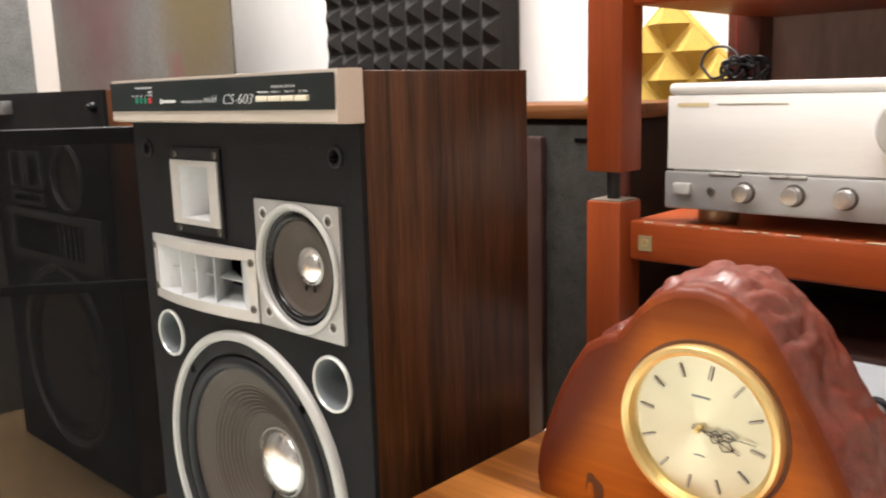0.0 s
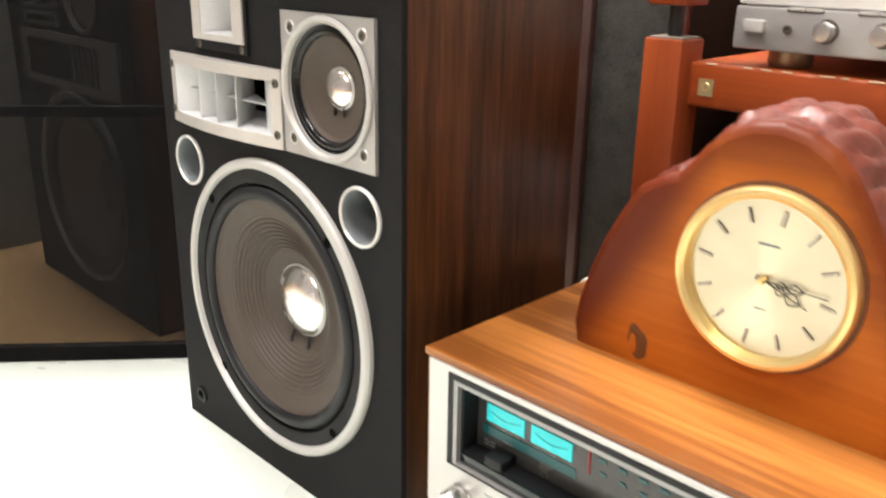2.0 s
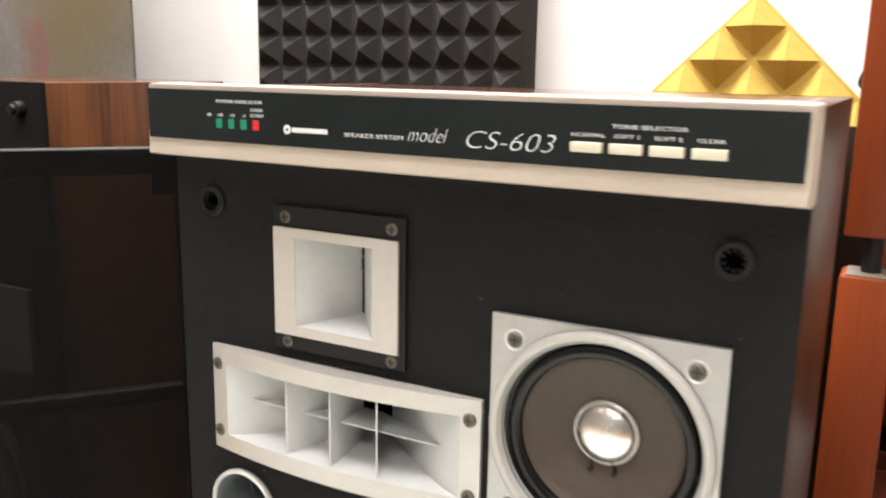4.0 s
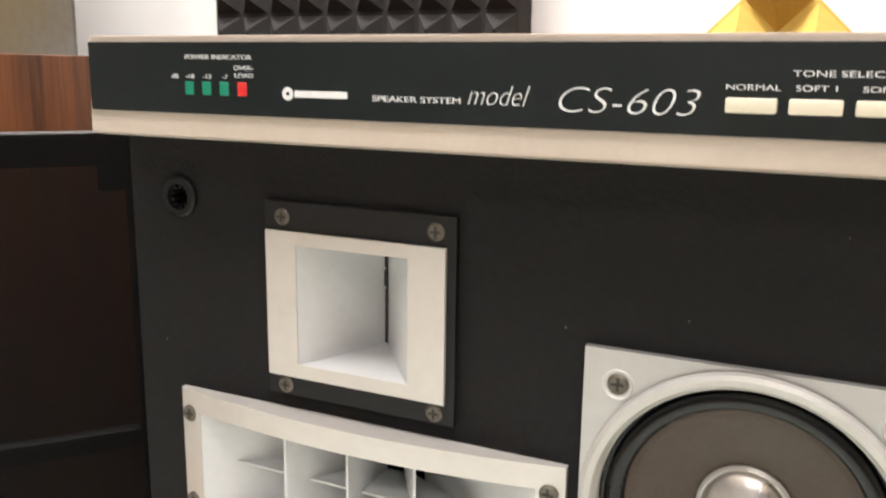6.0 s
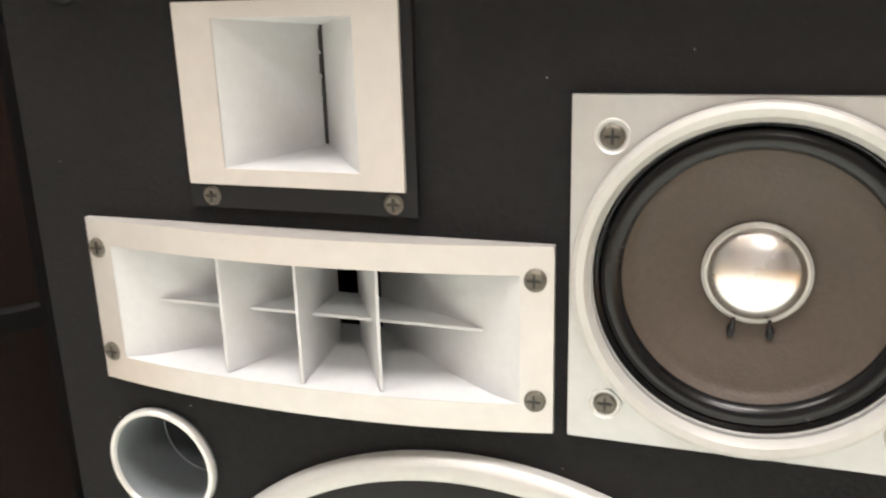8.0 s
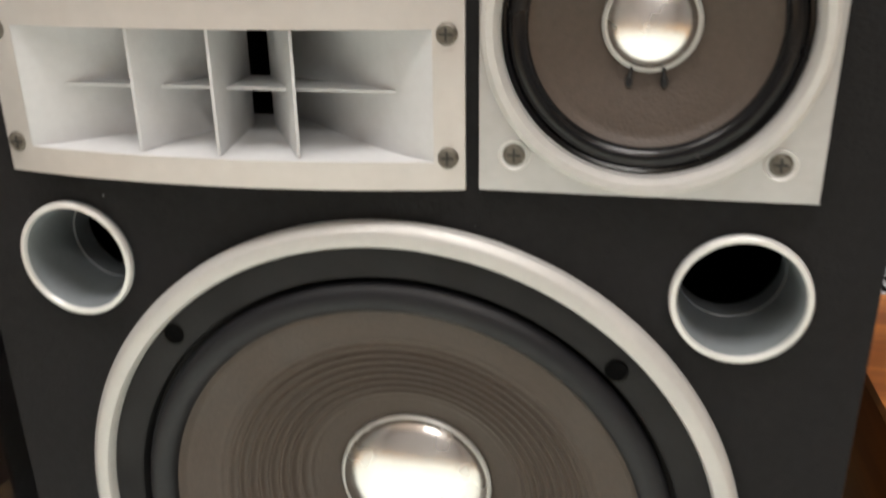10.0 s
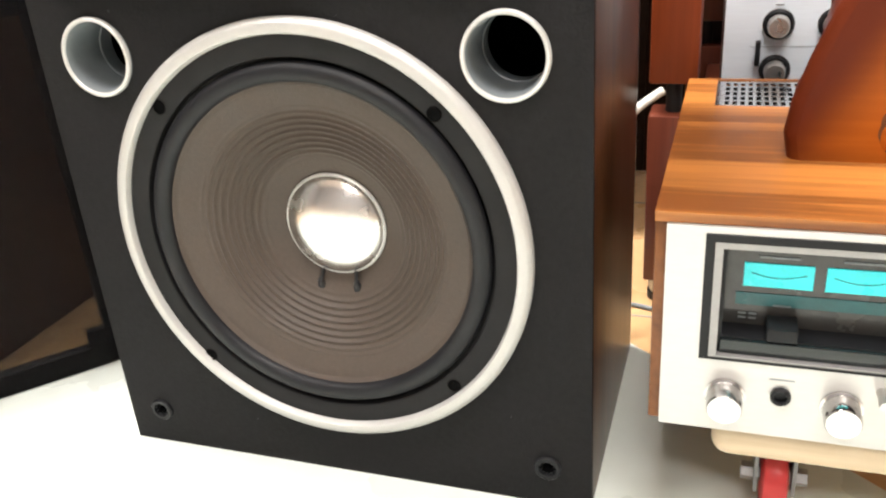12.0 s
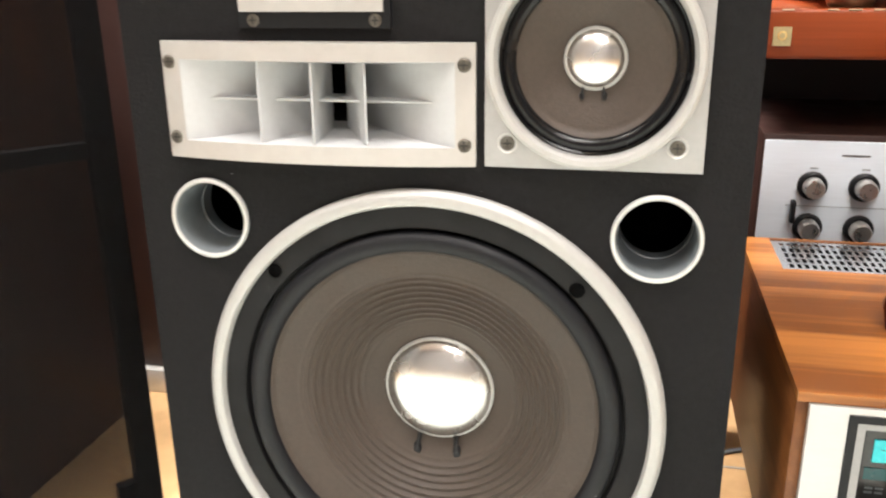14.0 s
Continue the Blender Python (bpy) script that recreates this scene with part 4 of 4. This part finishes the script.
# ---- the clock on the receiver ----
def clock():
    s = thing("mantel_clock", "stained wooden slab clock with brass bezel and hewn edge", "clock", pose(0.440, 0.087, 0.230))
    right = [(0.0, 0.198), (0.020, 0.196), (0.037, 0.188), (0.051, 0.176), (0.061, 0.162), (0.069, 0.153), (0.081, 0.149), (0.099, 0.138), (0.113, 0.116), (0.126, 0.091), (0.137, 0.063), (0.145, 0.037), (0.148, 0.016), (0.145, 0.0)]
    slope = [(0.0, 0.197), (0.018, 0.194), (0.034, 0.185), (0.047, 0.172), (0.058, 0.156), (0.069, 0.138), (0.081, 0.118), (0.093, 0.096), (0.106, 0.071), (0.119, 0.046), (0.131, 0.022), (0.137, 0.009), (0.136, 0.0)]
    outline = [(-x, z) for x, z in reversed(right)] + slope[1:]
    pts = []
    for (xa, za), (xb, zb) in zip(outline, outline[1:]):
        for i in range(7):
            pts.append((xa + (xb - xa) * i / 7, za + (zb - za) * i / 7))
    pts.append(outline[-1])
    rng = random.Random(4)

    def ring(y, grow, rough):
        out = []
        for i, (x, z) in enumerate(pts):
            g = 1 + grow + rough * (rng.random() - 0.5)
            out.append((x * g, y, max(z * (1 + (g - 1) * 0.8), 0.0)))
        return out

    def shell(rings, cap_first, cap_last):
        bm = bmesh.new()
        rows = [[bm.verts.new(p) for p in r] for r in rings]
        for a, b in zip(rows, rows[1:]):
            for i in range(len(a)):
                j = (i + 1) % len(a)
                bm.faces.new((a[i], a[j], b[j], b[i]))
        if cap_first:
            bm.faces.new(rows[0])
        if cap_last:
            bm.faces.new(rows[-1])
        bmesh.ops.triangulate(bm, faces=[f for f in bm.faces if len(f.verts) > 4])
        return bm

    dz = 0.0955
    front = part("body", shell([ring(0.0022, -0.085, 0), ring(0.0026, -0.05, 0), ring(0.0042, -0.022, 0), ring(0.007, -0.006, 0), ring(0.012, 0, 0)], True, False), CLOCKWOOD, s, "polished sunburst front of the slab", smooth=60)
    for poly in front.data.polygons:
        poly.use_smooth = poly.normal.y > -0.985
    edge = []
    for k in range(23):
        y = 0.012 + 0.004 * k
        grow = 0.016 * math.sin(math.pi * min(k / 20, 1)) - (0.03 * (k - 19) if k > 19 else 0)
        amp = 0.032 * min(k / 3, 1)
        row = []
        for x, z in pts:
            g = 1 + grow + amp * (1.2 * noise.noise(Vector((x * 24, y * 38, z * 24))) + 1.1 * abs(noise.noise(Vector((x * 55, y * 40, z * 55 + 5)))) + 0.2 * noise.noise(Vector((x * 140, y * 90, z * 140))))
            taper = 1 - 0.30 * (y - 0.012) / 0.088 * max(0.0, 1 - z / 0.15) if x < 0 else 1 + 0.13 * (y - 0.012) / 0.088
            row.append((x * g * taper, y, max(z * g, 0.0)))
        edge.append(row)
    part("hewn_edge", shell(edge, False, True), BARK, s, "rough-hewn maroon edge", smooth=24)
    part("dial_recess", lathe([(0.0652, 0.0023), (0.0648, 0.0014), (0.0620, 0.0012), (0.0585, 0.0026)], 0.004, dz, 96), KNOTM, s)
    bz = part("bezel", lathe([(0.0622, 0.004), (0.0622, -0.004), (0.0608, -0.0070), (0.0578, -0.0078), (0.0550, -0.0060), (0.0538, -0.001), (0.0536, 0.002)], 0.004, dz, 128), GOLD, s, "polished brass bezel")
    dl = part("dial", lathe([(0.0540, 0.0006), (0, 0.0006)], 0.004, dz, 96), DIAL, s, "brushed pale gold dial")
    for i in range(12):
        a = radians(80 - 30 * i)
        wide = 0.0011 if i == 0 else 0.0007
        turned = Matrix.Translation((0.004, 0, dz)) @ Matrix.Rotation(math.pi / 2 - a, 4, "Y")
        hm = part("hour_mark", box(-wide, wide, -0.0005, 0.0005, 0.0385, 0.0485), CHAMP, dl, m=turned)
        for off in (-wide, wide):
            part("mark_edge", box(off - 0.00016, off + 0.00016, -0.0007, 0.0004, 0.0383, 0.0487), SCREW, hm, m=turned)
    part("maker_mark", box(-0.003, 0.011, -0.0001, 0.0004, dz + 0.0228, dz + 0.0242), PORT, dl)
    part("dial_text", box(0.0, 0.008, -0.0001, 0.0004, dz - 0.0213, dz - 0.0207), PORT, dl)

    def pointer(name, angle, length, width, y):
        """An openwork hand: a thin stem with two pierced leaves and a fine tip."""
        bm = tube([(0, y, -0.005), (0, y, 0.002), (0, y, 0.010)], 0.0006, 6)
        for z0, z1, w in ((0.009, 0.017, width * 0.75), (0.016, 0.028, width)):
            for sgn in (-1, 1):
                tube([(0, y, z0), (sgn * w * 0.8, y, z0 + (z1 - z0) * 0.35), (sgn * w * 0.9, y, z0 + (z1 - z0) * 0.55), (0, y, z1)], 0.00042, 6, bm=bm)
        tube([(0, y, 0.010), (0, y, 0.020), (0, y, length)], 0.00036, 6, bm=bm)
        part(name, bm, BLACKINK, dl, "ornate black clock hand", m=Matrix.Translation((0.004, 0, dz)) @ Matrix.Rotation(radians(angle), 4, "Y"))

    pointer("hour_hand", 112, 0.033, 0.0046, -0.0012)
    pointer("minute_hand", 92, 0.043, 0.0034, -0.0024)
    part("hub", lathe([(0, -0.0075), (0.002, -0.0065), (0.0026, -0.004), (0.0026, 0)], 0.004, dz, 20), GOLD, dl)
    bm = bmesh.new()
    mid = bm.verts.new((-0.086, 0.0012, 0.0175))
    rim = []
    for i in range(28):
        a = 2 * math.pi * i / 28
        r = 0.0140 * (1 + 0.25 * noise.noise(Vector((1.3 * math.cos(a), 1.3 * math.sin(a), 2.0))))
        rim.append(bm.verts.new((-0.086 + r * 0.75 * math.cos(a) - 0.25 * r * math.sin(a), 0.0024, 0.0175 + r * 1.15 * math.sin(a))))
    for i in range(28):
        bm.faces.new((mid, rim[i], rim[(i + 1) % 28]))
    part("knot", bm, KNOTM, s, "dark knot in the wood")
    part("knot_heart", lathe([(0, 0.0006), (0.003, 0.0010), (0.0055, 0.0019)], -0.0895, 0.0165, 20, 0.7, 1.5), CLOCKWOOD, s)
    return s


clock()


# ---- the rack ----
def rack():
    s = thing("audio_rack", "red-brown stained wooden audio rack of stacked posts and shelves", "rack")
    xl, xr, yf, yb, p = 0.186, 0.70, 0.328, 0.63, 0.043
    for x, y in ((xl, yf), (xr, yf), (xl + 0.016, yb), (xr, yb)):
        for z0, z1, mt in ((0.014, 0.186, DARKRED_AND_SHADED), (0.216, 0.447, CHERRY), (0.479, 0.80, CHERRY)):
            # rear and lowest posts are darker red, their shade put into the colour
            q = part("post", box(x, x + p, y, y + p, z0, z1, 0.0022), DARKRED_AND_SHADED if y == yb else mt, s)
            if 0.2 < z0 < 0.3:
                part("felt_pad", box(x + 0.004, x + p - 0.002, y + 0.003, y + p - 0.004, z1 - 0.0002, z1 + 0.0018, 0.0008), FELT, q, "dusty grey felt pad")
            if z0 > 0.1:
                part("spacer", lathe([(0.0075, 0), (0.0075, 0.034)], 0, 0, 20), BLACKWOOD, q, m=Matrix.Translation((x + p / 2, y + p / 2, z0 - 0.033)) @ Matrix.Rotation(radians(90), 4, "X"))
        part("foot", lathe([(0, 0), (0.016, 0), (0.018, 0.006), (0.017, 0.016), (0.012, 0.026), (0, 0.026)], 0, 0, 32), FEET, s, "silver-grey foot with a dark rubber pad", m=Matrix.Translation((x + p / 2, y + p / 2, 0.014)) @ Matrix.Rotation(radians(-90), 4, "X"))
        part("foot_pad", lathe([(0, 0), (0.0185, 0), (0.0185, 0.007), (0, 0.007)], 0, 0, 32), BLACKP, s, m=Matrix.Translation((x + p / 2, y + p / 2, -0.005)) @ Matrix.Rotation(radians(-90), 4, "X"))
    for z0, z1 in ((0.382, 0.426), (0.652, 0.696), (0.125, 0.165)):
        # the low shelf likewise gets its shade from the darker wood
        sh = part("shelf", box(xl + p - 0.002, xr + 0.002, yf + 0.021, yb + p, z0, z1, 0.004, 3), CHERRY_X if z0 > 0.2 else DARKRED_AND_SHADED, s)
        if 0.3 < z0 < 0.5:
            tg = part("tag", box(0.240, 0.2555, yf + 0.0195, yf + 0.0212, 0.394, 0.4105), TAGM, sh, "small square brass-coloured tag")
            part("tag_mark", lathe([(0.0025, -0.0001), (0.0040, -0.0003), (0.0045, 0.0002)], 0.2478, 0.4028, 20), GOLD, tg, m=Matrix.Translation((0, yf + 0.0195, 0)))
    rng = random.Random(11)
    shelf = [o for o in s.children if o.name.startswith("shelf")][0]
    for k in range(16):
        x = 0.252 + 0.027 * k + rng.uniform(-0.011, 0.011)
        w = rng.uniform(0.0012, 0.0085)
        part("chip", box(x - w, x + w, yf + 0.0208, yf + 0.0225, 0.4245, 0.4258, 0.0004, 1), BIRCH, shelf, "bare chipped wood")
    # boards added behind the rack, painted dark as the shade in the gap
    part("gap_shade_board", box(0.1375, 0.1478, 0.690, 0.697, 0.0, 0.527, 0.0005), DARKBOARD, s)
    part("gap_shade_board", box(0.148, 0.262, 0.690, 0.697, 0.0, 0.545, 0.001), DARKBOARD, s)
    part("back_board", box(xl + p, xr, yb + 0.034, yb + 0.040, 0.17, 0.38), BLACKWOOD, s)
    part("back_board", box(xl + 0.030, xr, yb + p + 0.001, yb + p + 0.007, 0.43, 0.80), BACKPAN, s)
    return s


rack()


def amplifier():
    s = thing("amplifier", "champagne silver integrated amplifier on the rack shelf", "amplifier")
    x0, x1, yf, zb, zt = 0.270, 0.690, 0.352, 0.443, 0.571
    part("cover", box(x0 + 0.004, x1 - 0.004, yf + 0.006, 0.64, zb + 0.003, zt - 0.003, 0.002), AMPFACE, s)
    f = part("faceplate", box(x0, x1, yf, yf + 0.007, 0.4835, zt - 0.0125, 0.0012), AMPFACE, s, "champagne upper front panel")
    part("top_lip", box(x0, x1, yf - 0.0008, yf + 0.016, zt - 0.0117, zt, 0.0045, 3), AMPFACE, s, "rounded champagne top lip")
    g = part("lower_panel", box(x0 - 0.001, x1 + 0.001, yf - 0.003, yf + 0.007, zb, 0.4815, 0.002), LOWERSILVER, s, "silver lower control strip")
    part("power_key", box(0.281, 0.300, yf - 0.009, yf - 0.002, 0.4585, 0.4700, 0.0015), SILVERF, g)
    part("jack", lathe([(0.0042, -0.003), (0.0042, -0.0045), (0.003, -0.005), (0.0025, -0.0033), (0, -0.0033)], 0.321, 0.463, 24), SCREW, g, m=Matrix.Translation((0, yf, 0)))
    for x in (0.356, 0.404, 0.451, 0.50, 0.55):
        part("knob_collar", lathe([(0.0108, -0.0030), (0.0108, -0.0036), (0.0090, -0.0036)], x, 0.4635, 40), SCREW, g, m=Matrix.Translation((0, yf, 0)))
        part("knob", lathe([(0.0090, -0.003), (0.0088, -0.014), (0.0078, -0.0165), (0, -0.0168)], x, 0.4635, 40), CHROME, g, m=Matrix.Translation((0, yf, 0)))
    part("volume_knob", lathe([(0.029, 0.001), (0.0285, -0.020), (0.026, -0.0225), (0, -0.0225)], 0.505, 0.528, 64), SILVERF, f, "large silver volume knob", m=Matrix.Translation((0, yf, 0)))
    for x in (0.327, 0.343, 0.389, 0.407):
        part("key_slot", box(x - 0.0085, x + 0.0085, yf - 0.0033, yf - 0.0022, 0.4782, 0.4812), SCREW, g)
        part("slim_key", box(x - 0.0075, x + 0.0075, yf - 0.0045, yf - 0.0025, 0.4795, 0.4825, 0.0008), SILVERF, g)
    part("maker_mark", box(0.281, 0.315, yf - 0.0004, yf + 0.001, 0.5470, 0.5510), PALEGOLD, f)
    part("caption", box(0.323, 0.394, yf - 0.0004, yf + 0.001, 0.5485, 0.5500), DIAL, f)
    for x in (0.31, 0.65):
        for y in (0.39, 0.60):
            part("foot", lathe([(0, 0), (0.019, 0), (0.021, 0.004), (0.0195, 0.017), (0, 0.0172)], 0, 0, 32), COPPER, s, "bronze-coloured round foot", m=Matrix.Translation((x, y, 0.4262)) @ Matrix.Rotation(radians(90), 4, "X") @ Matrix.Diagonal((1, 1, 1, 1)))
    return s


amplifier()


def small_amplifier():
    s = thing("amplifier", "small blue-silver amplifier with round knobs on the low shelf", "amplifier")
    x0, x1, yf, zb, zt = 0.248, 0.60, 0.378, 0.167, 0.303
    part("cover", box(x0 - 0.002, x1 + 0.002, yf + 0.004, 0.62, zb, zt + 0.006, 0.002), BROWNTOP, s, "dark brown metal cover")
    f = part("faceplate", box(x0, x1, yf, yf + 0.005, zb, zt, 0.001), SILVERA, s, "pale blue-silver front panel")
    for i in range(5):
        for z in (0.260, 0.2185):
            x = 0.2945 + i * 0.0465
            c = part("knob_collar", lathe([(0.0138, 0), (0.0136, -0.004), (0.0118, -0.0058), (0.009, -0.0058)], x, z, 40), BLACKP, f, m=Matrix.Translation((0, yf, 0)))
            part("knob", lathe([(0.0098, -0.003), (0.0094, -0.017), (0.0080, -0.019), (0, -0.019)], x, z, 40), KNOB, c, m=Matrix.Translation((0, yf, 0)))
    part("lever", box(-0.0022, 0.0022, -0.012, -0.002, -0.012, 0.010, 0.001), BLACKP, f, m=Matrix.Translation((0.2785, yf, 0.236)))
    part("maker_mark", box(0.318, 0.343, yf - 0.0004, yf + 0.001, 0.2893, 0.2908), STEELDIM, f)
    for i in range(4):
        part("caption", box(0.291 + i * 0.0465, 0.298 + i * 0.0465, yf - 0.0003, yf + 0.001, 0.2765, 0.2775), PORT, f)
    part("panel_line", box(0.272, 0.59, yf - 0.0003, yf + 0.001, 0.2392, 0.2397), PORT, f)
    part("foot", box(x0 + 0.02, x1 - 0.02, 0.40, 0.60, 0.1652, 0.1668), BLACKP, s)
    return s


small_amplifier()


# ---- behind ----
def pyramid_mesh(base, height):
    bm = bmesh.new()
    h = base / 2
    n = 4
    rows = []
    for j in range(n + 1):
        f = j / n
        r = h * (0.86 * (1 - f) + 0.02 * f) + 0.0006
        y = -height * f * (1 - 0.06 * (f == 1))
        rows.append([bm.verts.new((sx * r, y, sz * r)) for sx, sz in ((-1, -1), (1, -1), (1, 1), (-1, 1))])
    for a, b in zip(rows, rows[1:]):
        for i in range(4):
            bm.faces.new((a[i], a[(i + 1) % 4], b[(i + 1) % 4], b[i]))
    bm.faces.new(rows[-1])
    bmesh.ops.recalc_face_normals(bm, faces=bm.faces)
    me = bpy.data.meshes.new("pyramid")
    bm.to_mesh(me)
    bm.free()
    return me


def foam(label, place, cols, rows, base, height, material, thick):
    s = thing("acoustic_foam", label, "acoustic foam", place)
    w, h = cols * base / 2, rows * base
    part("backing", box(-w, w, 0, thick, 0, h, 0.001), material, s)
    me = pyramid_mesh(base, height)
    me.materials.append(material)
    for i in range(cols):
        for j in range(rows):
            o = new("pyramid", me)
            o.parent = s
            o.location = (-w + base * (i + 0.5), 0, base * (j + 0.5))
    return s


foam("charcoal pyramid acoustic foam panel on the white wall", pose(-0.508, 0.745, 0.508), 10, 10, 0.0478, 0.023, FOAMB, 0.05)
foam("yellow pyramid acoustic foam tile standing on a corner", pose(0.036, 0.778, 0.492, 0, 45, 0) @ pose(0, 0, -0.15), 5, 5, 0.06, 0.031, FOAMY, 0.02)


def back_cabinet():
    s = thing("cabinet", "wood-trimmed cabinet with grey cloth front behind the speaker", "cabinet")
    part("body", box(-0.30, 0.135, 0.505, 0.70, -0.012, 0.528, 0.003), DARKBOARD, s)
    part("top", box(-0.31, 0.145, 0.492, 0.71, 0.528, 0.548, 0.004), TRIMWOOD, s)
    part("cloth", box(-0.28, 0.118, 0.498, 0.506, 0.02, 0.520, 0.002), GREYCLOTH, s, "grey cloth front")
    part("stile", box(-0.018, 0.008, 0.485, 0.4985, -0.012, 0.505, 0.004), BROWNTOP, s)
    part("stile", box(0.119, 0.137, 0.489, 0.505, -0.012, 0.5275, 0.003), DARKRED_AND_SHADED, s)
    part("slot", box(0.055, 0.085, 0.4965, 0.499, 0.497, 0.503), INNER_SHADE, s)
    return s


back_cabinet()

dc = thing("cabinet", "dark stained low cabinet on a pale grey plinth", "cabinet")
part("body", box(-0.66, -0.25, 0.345, 0.72, 0.017, 0.50, 0.003), BROWNTOP, dc)
part("plinth", box(-0.65, -0.26, 0.335, 0.71, -0.012, 0.017, 0.001), FEET, dc)

# faded print at the left of the wall
pr = tagged(part("poster", box(-0.86, 0.0, 0, 0.006, -0.632, 0.75, 0.001), POSTER), "large faded print with pink and olive fields", "poster")
pr.matrix_world = pose(-0.866, 0.585, 0.62, 0, 0, 0)
pr2 = tagged(part("partition", box(-0.90, 0.0, 0, 0.012, -0.632, 0.75, 0.002), BLINDM), "mottled grey partition panel standing on the floor", "partition")
pr2.matrix_world = pose(-0.965, 0.216, 0.62, 0, 0, 90)


# cables
rng = random.Random(7)
coil = []
for i in range(120):
    a = i * 0.62
    big = 0.024 if i < 11 else 0.017 - 0.008 * rng.random()
    cx = 0.196 + 0.0008 * i if i < 11 else 0.232 + 0.016 * math.sin(i * 0.23)
    coil.append((cx + big * 1.2 * math.cos(a), 0.612 + 0.010 * math.sin(a * 0.7) + 0.003 * rng.random(), (0.594 if i < 11 else 0.584) + big * 0.85 * math.sin(a) + 0.006 * rng.random()))
tagged(part("cable_coil", tube(coil, 0.0020, 8), CABLE), "tangled black cable hung on the rack post", "cable")
tagged(part("cable", tube([(0.20, 0.31, 0.215), (0.175, 0.29, 0.198), (0.152, 0.272, 0.16), (0.14, 0.265, 0.08), (0.12, 0.262, -0.008), (0.03, 0.27, -0.008)], 0.0040, 10), CABLEW), "white cable hanging beside the rack post", "cable")
tagged(part("cable", tube([(0.10, 0.30, -0.0095), (0.17, 0.318, -0.0095), (0.21, 0.312, -0.0095), (0.26, 0.335, -0.0095), (0.34, 0.33, -0.0095)], 0.0024, 8), PORT), "thin grey cable lying on the floor", "cable")
tagged(part("cable", tube([(0.219, 0.623, 0.652), (0.2185, 0.622, 0.635), (0.220, 0.620, 0.610), (0.226, 0.618, 0.590)], 0.0011, 8), DARKRED), "thin red cable hanging at the rear rack post", "cable")
